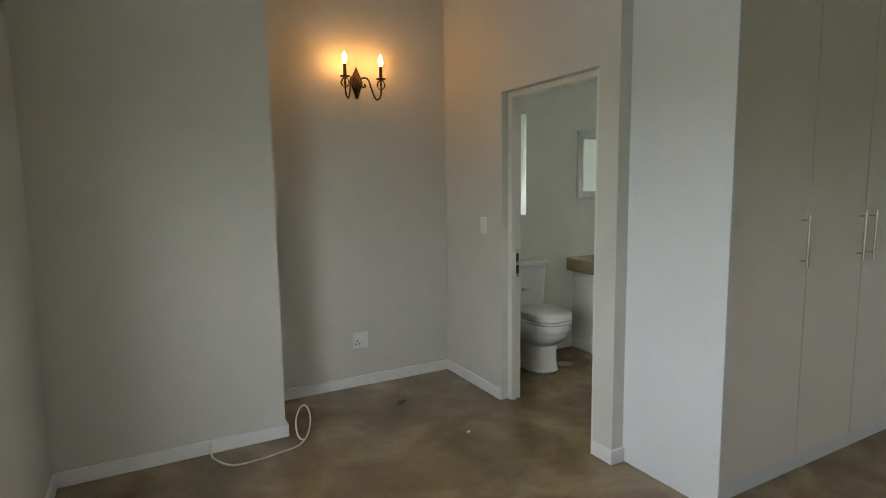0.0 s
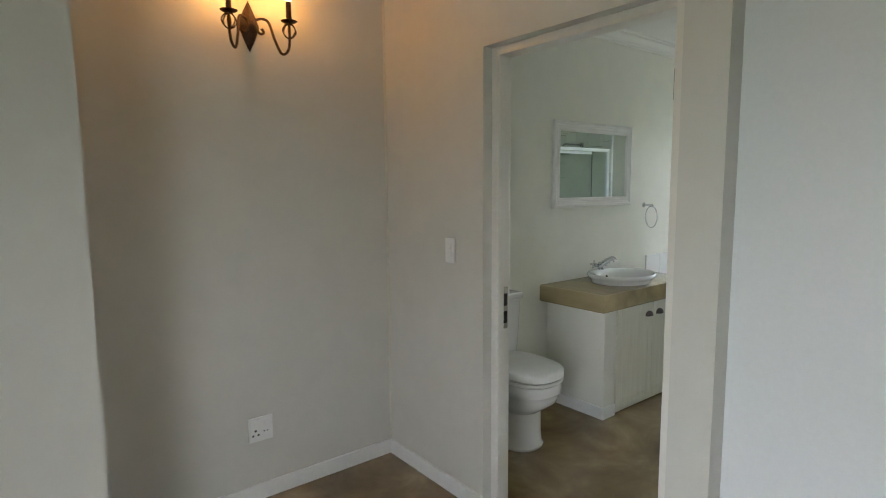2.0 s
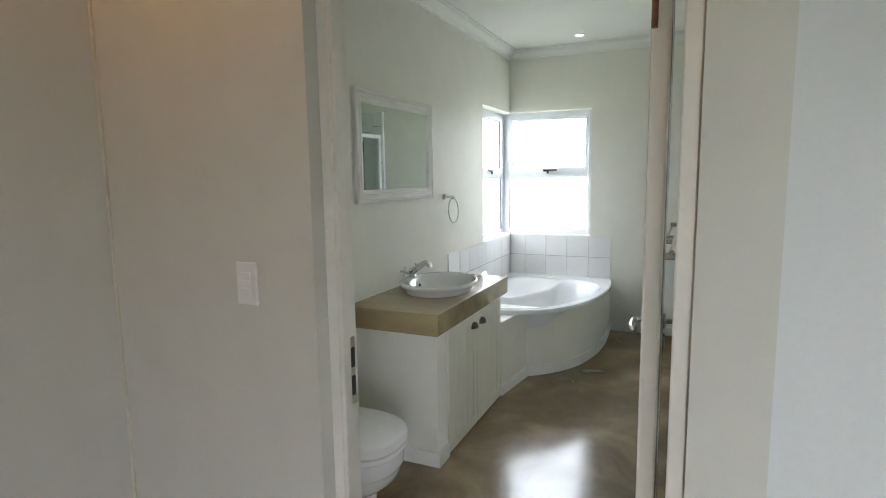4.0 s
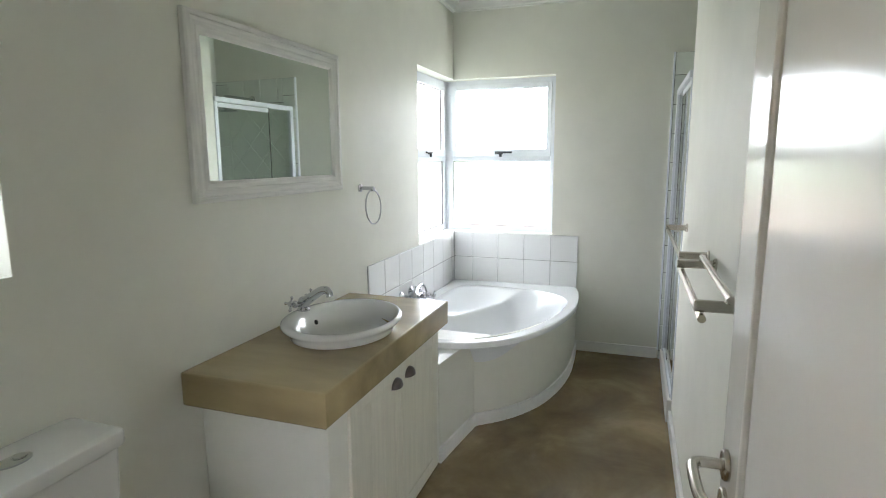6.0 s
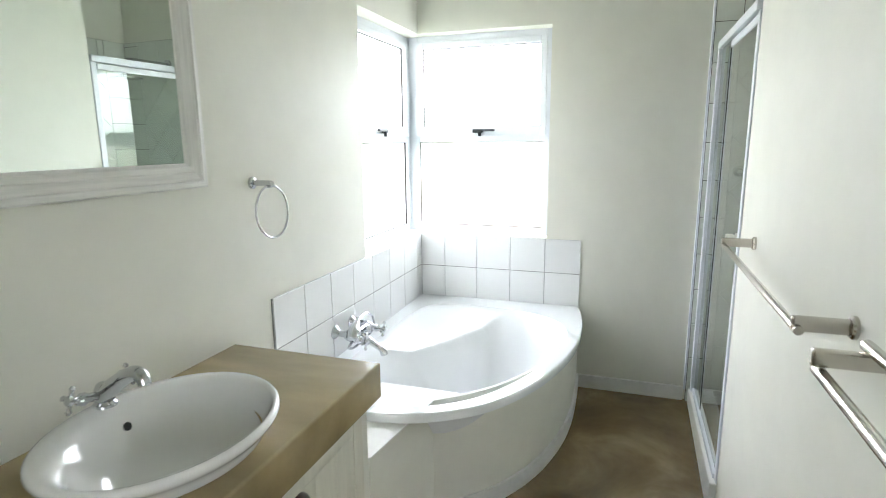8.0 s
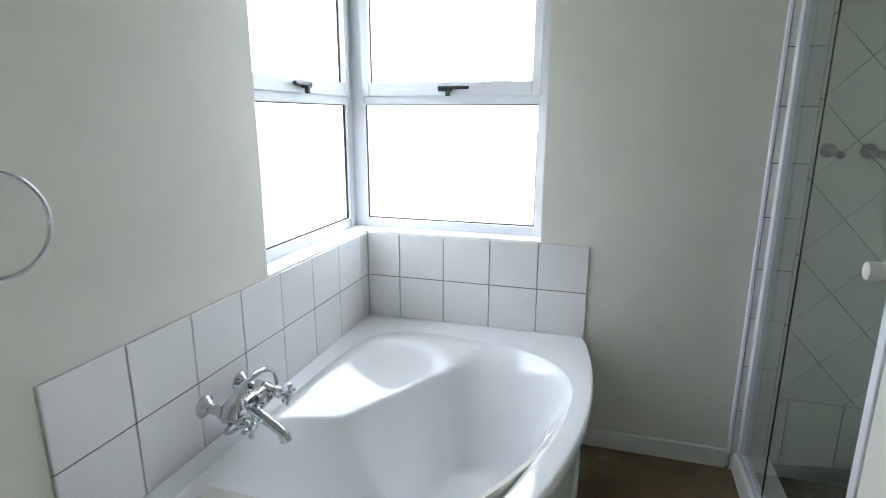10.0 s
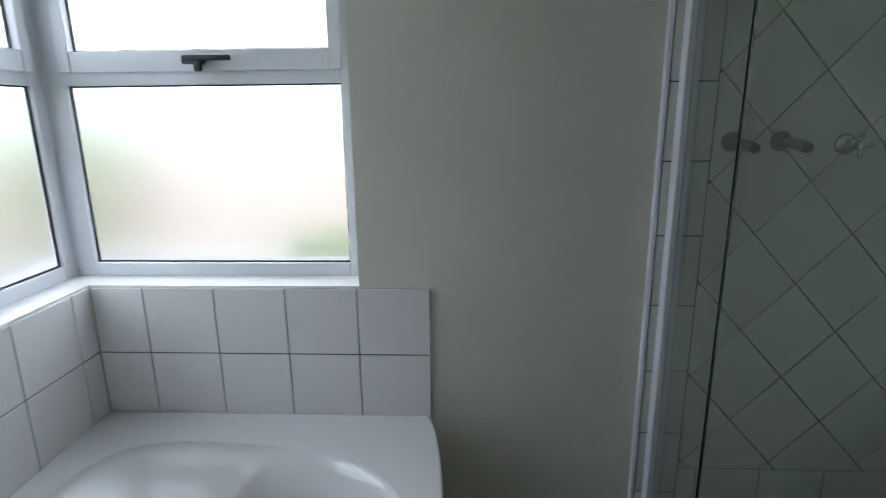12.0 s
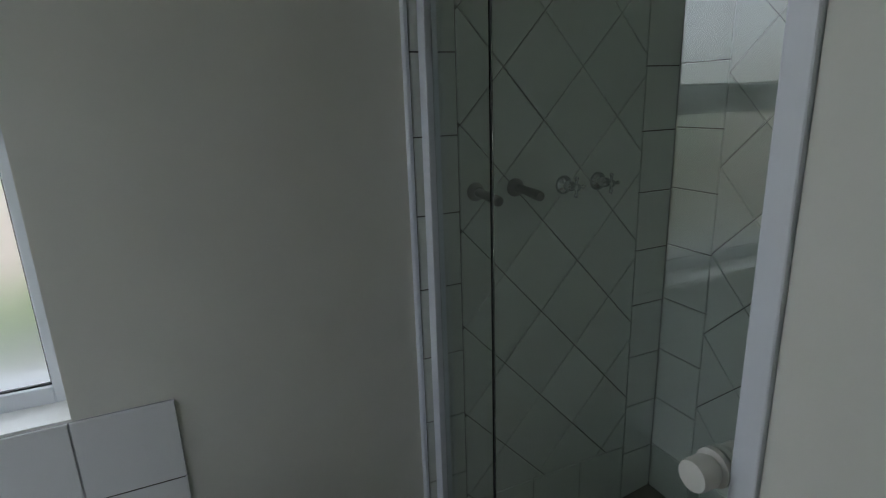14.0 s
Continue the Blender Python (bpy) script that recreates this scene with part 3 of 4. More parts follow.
def socket():
    x0, x1, z0, z1 = 1.844, 1.964, 0.29, 0.41
    ob = thing("wall_socket", (1.9, NY, 0.35), "white double wall socket plate low on the wall", "socket")
    part("plate", soft_box(x0, NY - 0.009, z0, x1, NY, z1, 0.004), PLASTIC, ob)
    part("faceplate", soft_box(x0 + 0.01, NY - 0.012, z0 + 0.012, x1 - 0.01, NY - 0.0085, z1 - 0.012, 0.002), PLASTIC, ob)
    for cx, r in ((x0 + 0.035, 0.0055), ):
        for dx, dz in ((0, 0.012), (-0.013, -0.01), (0.013, -0.01)):
            part("pin_hole", turned((cx + dx, NY - 0.0124, 0.335 + dz), (0, 1, 0), [(r, 0), (r, 0.003)], seg=12), BLACK, ob)
    well = part("round_outlet", turned((x1 - 0.036, NY - 0.0128, 0.338), (0, 1, 0), [(0.02, 0), (0.0205, 0.003)], seg=24), PLASTIC, ob)
    for dx in (-0.008, 0.008):
        part("pin_hole", turned((x1 - 0.036 + dx, NY - 0.0133, 0.338), (0, 1, 0), [(0.0032, 0), (0.0032, 0.002)], seg=10), BLACK, well)
    for cx in (x0 + 0.035, x1 - 0.035):
        part("rocker", soft_box(cx - 0.008, NY - 0.015, 0.374, cx + 0.008, NY - 0.0118, 0.391, 0.0015), PLASTIC, ob)


def light_switch():
    y0, y1, z0, z1 = 3.935, 4.005, 1.142, 1.26
    ob = thing("light_switch", (PX, 3.97, 1.2), "white three-lever light switch plate beside the doorway", "light switch")
    part("plate", soft_box(PX - 0.009, y0, z0, PX, y1, z1, 0.004), PLASTIC, ob)
    for k in range(3):
        z = z0 + 0.03 + k * 0.0215
        part("rocker", soft_box(PX - 0.0135, y0 + 0.018, z, PX - 0.0085, y1 - 0.018, z + 0.018, 0.002), PLASTIC, ob)


socket()
light_switch()
cable = spline([(0.80, 3.926, 0.07), (0.795, 3.91, 0.03), (0.80, 3.85, 0.006), (0.88, 3.72, 0.006), (1.02, 3.712, 0.006), (1.13, 3.735, 0.006), (1.24, 3.765, 0.006), (1.31, 3.83, 0.02), (1.345, 3.875, 0.075), (1.35, 3.90, 0.13), (1.33, 3.91, 0.178), (1.295, 3.905, 0.172), (1.266, 3.89, 0.115), (1.262, 3.875, 0.05), (1.275, 3.85, 0.008), (1.295, 3.83, 0.006)], 8)
single("loose_cable", tube(bmesh.new(), cable, 0.0048, 8), CORD, "loose cream cable looped on the floor beside the skirting", "cable")
single("corner_cable", tube(bmesh.new(), [(PX - 0.005, NY - 0.005, 0.08), (PX - 0.004, NY - 0.006, 1.2), (PX - 0.006, NY - 0.005, 2.2), (PX - 0.005, NY - 0.005, BEDCEIL)], 0.005, 8), CORD, "thin cream cable run up the wall corner", "cable")


single("paint_flake", turned((2.193, 3.44, 0.0), (0, 0, 1), [(0.017, 0), (0.019, 0.001), (0.012, 0.0025)], seg=9, sy=0.5), TRIM, "small white paint flake stuck to the floor", "paint flake")


# ---- wardrobe ----
def bar_handle(x, z0, z1, y, parent):
    h = part("handle", bar((x, y - 0.034, z0), (x, y - 0.034, z1), 0.0062, 14), NICKEL, parent, "brushed steel bar handle")
    for z in (z0 + 0.028, z1 - 0.028):
        part("handle_post", bar((x, y, z), (x, y - 0.034, z), 0.0042, 10), NICKEL, h)


WY = 2.19
wardrobe = thing("wardrobe", (4.0, 2.5, 0), "white built-in wardrobe with flat doors and bar handles", "wardrobe")
part("end_panel", soft_box(2.73, WY - 0.022, 0, 2.758, 2.7885, 2.9, 0.0015), MELAMINE, wardrobe)
part("body", boxes((2.76, WY + 0.02, 0.1, 5.19, 2.7845, 2.9)), MELAMINE, wardrobe)
part("plinth", soft_box(2.76, WY + 0.028, 0, 5.19, WY + 0.046, 0.098, 0.001), MELAMINE, wardrobe)
edges = [2.762, 3.365, 3.88, 4.39, 4.9, 5.19]
for k, (x0, x1) in enumerate(zip(edges, edges[1:])):
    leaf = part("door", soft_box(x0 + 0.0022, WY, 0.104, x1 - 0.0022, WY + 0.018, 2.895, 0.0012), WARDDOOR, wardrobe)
    hx = x1 - 0.062 if k in (0, 1, 3) else x0 + 0.045
    bar_handle(hx, 1.075, 1.325, WY, leaf)


# ---- toilet ----
def superellipse(cx, cy, a, b, n, seg):
    out = []
    for k in range(seg):
        t = 2 * math.pi * k / seg
        c, s = math.cos(t), math.sin(t)
        out.append((cx + a * math.copysign(abs(c) ** (2 / n), c), cy + b * math.copysign(abs(s) ** (2 / n), s)))
    return out


def stacked(sections, seg=40, cap=True):
    """A body lofted through level outlines: (z, cx, cy, half width, half depth, squareness)."""
    bm = bmesh.new()
    rings = [[bm.verts.new((x, y, z)) for x, y in superellipse(cx, cy, a, b, n, seg)] for z, cx, cy, a, b, n in sections]
    for p, q in zip(rings, rings[1:]):
        for k in range(seg):
            bm.faces.new((p[k], p[(k + 1) % seg], q[(k + 1) % seg], q[k]))
    if cap:
        bm.faces.new(rings[0][::-1])
        bm.faces.new(rings[-1])
    return bm


def toilet():
    cx = 3.30
    ob = thing("toilet", (cx, 4.2, 0), "white china close-coupled toilet with closed lid", "toilet")
    part("pedestal", stacked([(0, cx, 4.175, 0.13, 0.172, 2.5), (0.012, cx, 4.175, 0.132, 0.174, 2.5), (0.024, cx, 4.178, 0.126, 0.168, 2.4), (0.1, cx, 4.178, 0.122, 0.166, 2.3), (0.2, cx, 4.178, 0.121, 0.166, 2.3), (0.213, cx, 4.178, 0.12, 0.165, 2.3), (0.222, cx, 4.176, 0.126, 0.172, 2.3),
                               (0.25, cx, 4.165, 0.148, 0.205, 2.4), (0.29, cx, 4.15, 0.168, 0.236, 2.5), (0.318, cx, 4.14, 0.172, 0.236, 2.5), (0.338, cx, 4.138, 0.174, 0.238, 2.6), (0.344, cx, 4.137, 0.179, 0.243, 2.6), (0.385, cx, 4.136, 0.182, 0.245, 2.6), (0.402, cx, 4.136, 0.18, 0.243, 2.6), (0.406, cx, 4.136, 0.175, 0.238, 2.6)]), CERAMIC, ob)
    part("seat", stacked([(0.41, cx, 4.125, 0.175, 0.24, 2.6), (0.415, cx, 4.125, 0.181, 0.246, 2.6), (0.426, cx, 4.125, 0.181, 0.246, 2.6), (0.43, cx, 4.125, 0.178, 0.243, 2.6)]), PLASTIC, ob)
    part("lid", stacked([(0.437, cx, 4.125, 0.179, 0.244, 2.6), (0.441, cx, 4.125, 0.183, 0.248, 2.6), (0.474, cx, 4.125, 0.183, 0.248, 2.6), (0.482, cx, 4.127, 0.178, 0.243, 2.6), (0.487, cx, 4.129, 0.168, 0.232, 2.6), (0.491, cx, 4.13, 0.12, 0.18, 2.5)]), PLASTIC, ob)
    cist = part("cistern", stacked([(0.392, cx, 4.395, 0.158, 0.078, 10), (0.4, cx, 4.395, 0.163, 0.082, 10), (0.6, cx, 4.39, 0.174, 0.086, 10), (0.806, cx, 4.388, 0.186, 0.088, 10), (0.812, cx, 4.388, 0.178, 0.08, 10)], 64), CERAMIC, ob)
    part("cistern_lid", stacked([(0.8115, cx, 4.386, 0.189, 0.092, 12), (0.813, cx, 4.386, 0.193, 0.096, 12), (0.817, cx, 4.386, 0.195, 0.098, 12), (0.842, cx, 4.386, 0.195, 0.098, 12), (0.847, cx, 4.386, 0.193, 0.096, 12), (0.849, cx, 4.386, 0.189, 0.092, 11)], 64), CERAMIC, ob)
    button = part("flush_button", stacked([(0.847, cx, 4.39, 0.036, 0.024, 2), (0.853, cx, 4.39, 0.036, 0.024, 2), (0.855, cx, 4.39, 0.032, 0.02, 2)], 24), CHROME, ob)
    part("button_half", stacked([(0.854, cx + 0.012, 4.39, 0.014, 0.014, 2), (0.858, cx + 0.012, 4.39, 0.013, 0.013, 2)], 20), CHROME, button)
    for s in (-1, 1):
        part("lid_hinge", bar((cx + s * 0.05, 4.335, 0.46), (cx + s * 0.1, 4.335, 0.46), 0.012), CHROME, ob)
        part("floor_bolt_cap", turned((cx + s * 0.118, 4.24, 0.04), (s, 0, 0), [(0.009, -0.004), (0.009, 0.003), (0.005, 0.006)], seg=12), CHROME, ob)
    lever = part("flush_lever_boss", turned((cx - 0.062, 4.305, 0.625), (0, -1, 0), [(0.016, -0.004), (0.016, 0.006), (0.01, 0.014)], seg=18), CHROME, ob)
    part("flush_lever", tube(bmesh.new(), [(cx - 0.062, 4.29, 0.625), (cx - 0.03, 4.286, 0.622), (cx - 0.004, 4.286, 0.617)], [0.007, 0.006, 0.008], 10), CHROME, lever)


toilet()

# ---- vanity ----
CZ0, CZ1 = 0.712, 0.826
VX0, VX1, VY = 3.935, 4.946, 4.012
vanity = thing("vanity_cabinet", (4.4, 4.25, 0), "white plastered vanity base with cream boarded doors", "vanity")
for x0, y0, x1 in ((VX0, VY, 4.06), (4.9, VY, VX1)):
    part("side_pier", soft_box(x0, y0, 0, x1, BY1 - 0.001, CZ0, 0.003), PAINT, vanity)
part("cupboard_back", boxes((4.061, 4.40, 0.0, 4.899, BY1 - 0.001, CZ0)), PAINT, vanity)
part("skirting", soft_box(VX0 - 0.014, VY - 0.014, 0, VX0, BY1 - T, 0.078, 0.003), TRIM, vanity)
part("skirting", soft_box(VX0, VY - 0.014, 0, 4.055, VY, 0.078, 0.003), TRIM, vanity)
for k, (x0, x1) in enumerate(((4.062, 4.479), (4.482, 4.899))):
    leaf = part("door", boxes((x0, VY + 0.004, 0.012, x1, VY + 0.018, CZ0 - 0.012)), BOARD, vanity)
    n, w = 3, (x1 - x0 - 0.11) / 3
    for a, b in ((x0, x0 + 0.055), (x1 - 0.055, x1)):
        part("stile", soft_box(a, VY - 0.008, 0.012, b, VY + 0.006, CZ0 - 0.012, 0.003), BOARD, leaf)
    for a, b in ((0.012, 0.08), (CZ0 - 0.07, CZ0 - 0.012)):
        part("rail", soft_box(x0 + 0.055, VY - 0.008, a, x1 - 0.055, VY + 0.006, b, 0.003), BOARD, leaf)
    for j in range(n):
        a = x0 + 0.055 + j * w
        part("board", soft_box(a + 0.0004, VY - 0.0062, 0.081, a + w - 0.0004, VY + 0.005, CZ0 - 0.071, 0.0012), BOARD, leaf)
    hx = x1 - 0.052 if k == 0 else x0 + 0.075
    cup = bmesh.new()
    seg, rows = 16, 8
    grid = []
    for i in range(rows + 1):
        v = math.pi / 2 * i / rows
        grid.append([cup.verts.new((hx - 0.04 * math.cos(math.pi * j / seg) * math.cos(v * 0.98), VY - 0.008 - 0.027 * math.sin(math.pi * j / seg) * math.cos(v * 0.35) * math.cos(v * 0.98) ** 0.5, 0.61 + 0.034 * math.sin(v))) for j in range(seg + 1)])
    for i in range(rows):
        for j in range(seg):
            cup.faces.new((grid[i][j], grid[i][j + 1], grid[i + 1][j + 1], grid[i + 1][j]))
    bmesh.ops.remove_doubles(cup, verts=cup.verts[:], dist=1e-5)
    bmesh.ops.solidify(cup, geom=cup.faces[:], thickness=0.002)
    part("cup_handle", cup, PEWTER, leaf, "dark pewter cup pull", 60)



def slab_with_hole(x0, y0, x1, y1, z0, z1, cx, cy, a, b, r=0.006):
    """A slab with softened edges and an oval hole right through it."""
    bm = bmesh.new()
    angles = sorted([2 * math.pi * k / 72 - math.pi for k in range(72)] + [math.atan2(y - cy, x - cx) for x in (x0, x1) for y in (y0, y1)])

    def ring(z, inset):
        out = []
        for t in angles:
            c, s = math.cos(t), math.sin(t)
            d = min(((x1 if c > 0 else x0) - cx) / c if abs(c) > 1e-9 else 9, ((y1 if s > 0 else y0) - cy) / s if abs(s) > 1e-9 else 9)
            x, y = cx + d * c, cy + d * s
            out.append(bm.verts.new((min(max(x, x0 + inset), x1 - inset), min(max(y, y0 + inset), y1 - inset), z)))
        return out

    def hole(z):
        return [bm.verts.new((cx + a * math.cos(t), cy + b * math.sin(t), z)) for t in angles]

    loops = [hole(z0), ring(z0, r), ring(z0 + r, 0), ring(z1 - r, 0), ring(z1 - r * 0.3, r * 0.3), ring(z1, r), hole(z1)]
    for p, q in zip(loops, loops[1:] + loops[:1]):
        for k in range(len(angles)):
            j = (k + 1) % len(angles)
            bm.faces.new((p[k], p[j], q[j], q[k]))
    return bm


counter = slab_with_hole(3.858, 3.967, 4.955, BY1 - 0.001, CZ0, CZ1, 4.395, 4.207, 0.212, 0.178)
single("countertop", counter, COUNTER, "thick olive-tan trowelled cement vanity top", "countertop", smooth=12)


def basin():
    cx, cy, z = 4.395, 4.207, CZ1
    ob = thing("wash_basin", (cx, cy, z), "white oval china wash basin set on the counter", "basin")
    prof = [(0.207, -0.003), (0.211, 0.002), (0.215, 0.013), (0.222, 0.024), (0.233, 0.034), (0.242, 0.042), (0.246, 0.05), (0.244, 0.058), (0.238, 0.063), (0.229, 0.062), (0.22, 0.055), (0.208, 0.033), (0.192, 0.002), (0.174, -0.028), (0.148, -0.054), (0.112, -0.076), (0.065, -0.088), (0.025, -0.092), (0.0, -0.092)]
    bm = bmesh.new()
    rings = []
    for k, (r, h) in enumerate(prof):
        inner = ease(7.5, 11, k)
        shift, sy = -0.027 * inner, 0.9 - 0.09 * inner
        rings.append([bm.verts.new((cx + max(r, 1e-4) * 1.065 * math.cos(t), cy + shift + max(r, 1e-4) * sy * math.sin(t), z + h)) for t in [2 * math.pi * n / 72 for n in range(72)]])
    for p, q in zip(rings, rings[1:]):
        for n in range(72):
            bm.faces.new((p[n], p[(n + 1) % 72], q[(n + 1) % 72], q[n]))
    bm.faces.new(rings[-1])
    part("bowl", bm, CERAMIC, ob, smooth=70)
    part("overflow", turned((cx + 0.018, cy + 0.132, z + 0.016), (0, -1, 0.4), [(0.01, -0.008), (0.01, 0.001), (0.008, 0.002)], seg=16), BLACK, ob)
    part("waste", turned((cx, cy - 0.027, z - 0.0915), (0, 0, 1), [(0.03, 0), (0.03, 0.002), (0.022, 0.004)], seg=20), CHROME, ob)


basin()


def cross_handle(centre, axis, parent, size=1.0, name="cross_handle"):
    """Four-armed tap handle that points along axis."""
    d = Vector(axis).normalized()
    a, b = frame_of(d)
    c = Vector(centre)
    s = size
    bm = lathe(bmesh.new(), c, d, [(0.014 * s, 0), (0.014 * s, 0.008 * s), (0.008 * s, 0.014 * s), (0.008 * s, 0.024 * s), (0.011 * s, 0.028 * s), (0.01 * s, 0.036 * s), (0.004 * s, 0.039 * s)], 16)
    for k in range(4):
        t = math.pi / 4 + math.pi / 2 * k
        u = a * math.cos(t) + b * math.sin(t)
        p = c + d * 0.029 * s
        tube(bm, [p, p + u * 0.018 * s, p + u * 0.024 * s, p + u * 0.03 * s], [0.0042 * s, 0.004 * s, 0.0065 * s, 0.003 * s], 10)
    return part(name, bm, CHROME, parent)


def basin_mixer():
    x, y, z = 4.412, 4.396, CZ1 + 0.0605
    ob = thing("basin_mixer", (x, y, z), "chrome basin mixer with two cross handles", "tap")
    part("base", turned((x, y, z), (0, 0, 1), [(0.026, 0), (0.026, 0.006), (0.02, 0.012), (0.017, 0.02), (0.017, 0.034), (0.02, 0.04), (0.014, 0.052), (0.006, 0.056)], seg=24), CHROME, ob)
    for s in (-1, 1):
        arm = part("valve", bar((x, y, z + 0.026), (x + s * 0.05, y + 0.004, z + 0.036), 0.0105), CHROME, ob)
        cross_handle((x + s * 0.045, y + 0.003, z + 0.035), (s, 0.1, 0.3), arm, 1.05)
    pts = spline([(x, y, z + 0.022), (x, y - 0.02, z + 0.042), (x, y - 0.05, z + 0.064), (x, y - 0.085, z + 0.086), (x, y - 0.11, z + 0.09), (x, y - 0.124, z + 0.076)], 7)
    n = len(pts)
    part("spout", tube(bmesh.new(), pts, [0.022 - 0.008 * i / n for i in range(n)], 16), CHROME, ob)
    part("nozzle", turned((x, y - 0.121, z + 0.082), (0, -0.25, -1), [(0.0125, 0), (0.0135, 0.004), (0.0135, 0.016), (0.01, 0.018)], seg=18), CHROME, ob)


basin_mixer()


def mirror():
    x0, x1, z0, z1 = 3.962, 4.856, 1.345, 1.942
    y = BY1 - 0.001
    ob = thing("wall_mirror", (4.4, BY1, 1.6), "wall mirror in a limed white wooden frame", "mirror")
    w = 0.07

    def side(p, q, inward, mat):
        prof = [(0, 0), (0, 0.018), (0.005, 0.024), (0.019, 0.026), (0.022, 0.021), (0.043, 0.017), (0.047, 0.021), (0.061, 0.019), (0.066, 0.012), (0.07, 0.01), (0.07, 0)]
        d, n = (Vector(q) - Vector(p)).normalized(), Vector(inward)
        bm = bmesh.new()
        a = [bm.verts.new(Vector(p) + n * u + d * u + Vector((0, -h, 0))) for u, h in prof]
        b = [bm.verts.new(Vector(q) + n * u - d * u + Vector((0, -h, 0))) for u, h in prof]
        for i in range(len(prof) - 1):
            bm.faces.new((a[i], a[i + 1], b[i + 1], b[i]))
        bm.faces.new(a)
        bm.faces.new(b[::-1])
        part("frame_rail", bm, mat, ob, smooth=25)

    side((x0, y, z0), (x1, y, z0), (0, 0, 1), LIMED_H)
    side((x0, y, z1), (x1, y, z1), (0, 0, -1), LIMED_H)
    side((x0, y, z0), (x0, y, z1), (1, 0, 0), LIMED_V)
    side((x1, y, z0), (x1, y, z1), (-1, 0, 0), LIMED_V)
    part("mirror_glass", boxes((x0 + w - 0.004, y - 0.0085, z0 + w - 0.004, x1 - w + 0.004, y - 0.003, z1 - w + 0.004)), MIRROR, ob)
    # hung a little proud of the wall at one side
    ob.rotation_euler = (0, 0, radians(-1.1))
    ob.location.y -= 0.0095


mirror()


def towel_ring():
    x, z = 5.1, 1.338
    ob = thing("towel_ring", (x, BY1, z), "chrome towel ring on the wall", "towel ring")
    part("rosette", turned((x, BY1, z), (0, -1, 0), [(0.02, 0), (0.02, 0.007), (0.017, 0.01), (0.009, 0.011)]), CHROME, ob)
    part("arm", bar((x, BY1 - 0.008, z), (x, BY1 - 0.078, z), 0.0095), CHROME, ob)
    part("eye", bar((x - 0.011, BY1 - 0.071, z - 0.004), (x + 0.011, BY1 - 0.071, z - 0.004), 0.012), CHROME, ob)
    ring = bmesh.new()
    R, seg = 0.086, 40
    pts = [(x + R * math.sin(2 * math.pi * k / seg), BY1 - 0.071 - 0.008 * (1 - math.cos(2 * math.pi * k / seg)) * 0.5, z - 0.008 - R + R * math.cos(2 * math.pi * k / seg)) for k in range(seg + 1)]
    part("ring", tube(ring, pts, 0.0038, 10, False), CHROME, ob)


towel_ring()


# ---- bath ----
def along(pts, n=10):
    return [(p.x, p.y) for p in spline([(x, y, 0) for x, y in pts], n)]


RIM = along([(5.135, 4.478), (5.14, 4.3), (5.15, 4.1), (5.2, 3.92), (5.335, 3.735), (5.56, 3.6), (5.83, 3.515), (6.1, 3.478), (6.35, 3.482), (6.56, 3.51), (6.646, 3.536)]) + [(6.646, 4.478)]
INNER = along([(5.25, 4.35), (5.205, 4.15), (5.25, 3.96), (5.375, 3.79), (5.59, 3.66), (5.85, 3.578), (6.03, 3.546), (6.2, 3.545), (6.35, 3.615), (6.455, 3.78), (6.495, 4.05), (6.49, 4.24), (6.41, 4.355), (6.2, 4.395), (5.9, 4.405), (5.55, 4.405), (5.34, 4.4), (5.25, 4.35)])
DEEP = along([(5.28, 4.335), (5.235, 4.15), (5.28, 3.975), (5.4, 3.815), (5.605, 3.688), (5.86, 3.608), (6.04, 3.576), (6.19, 3.577), (6.33, 3.645), (6.42, 3.79), (6.415, 3.91), (6.34, 4.02), (6.2, 4.115), (6.05, 4.2), (5.88, 4.285), (5.74, 4.345), (5.6, 4.375), (5.45, 4.38), (5.33, 4.375), (5.28, 4.335)])


def reach(poly, c, t):
    """How far the outline lies from c in the direction t."""
    d, best = Vector((math.cos(t), math.sin(t))), 0
    for (ax, ay), (bx, by) in zip(poly, poly[1:] + poly[:1]):
        ex, ey = bx - ax, by - ay
        den = d.x * ey - d.y * ex
        if abs(den) < 1e-9:
            continue
        u = ((ax - c[0]) * ey - (ay - c[1]) * ex) / den
        v = ((ax - c[0]) * d.y - (ay - c[1]) * d.x) / den
        if u > 0 and -1e-6 <= v <= 1 + 1e-6:
            best = max(best, u)
    return best


TUBZ = 0.543
bath = thing("bathtub", (5.9, 4.0, 0), "white acrylic corner bath with a moulded corner seat", "bathtub")


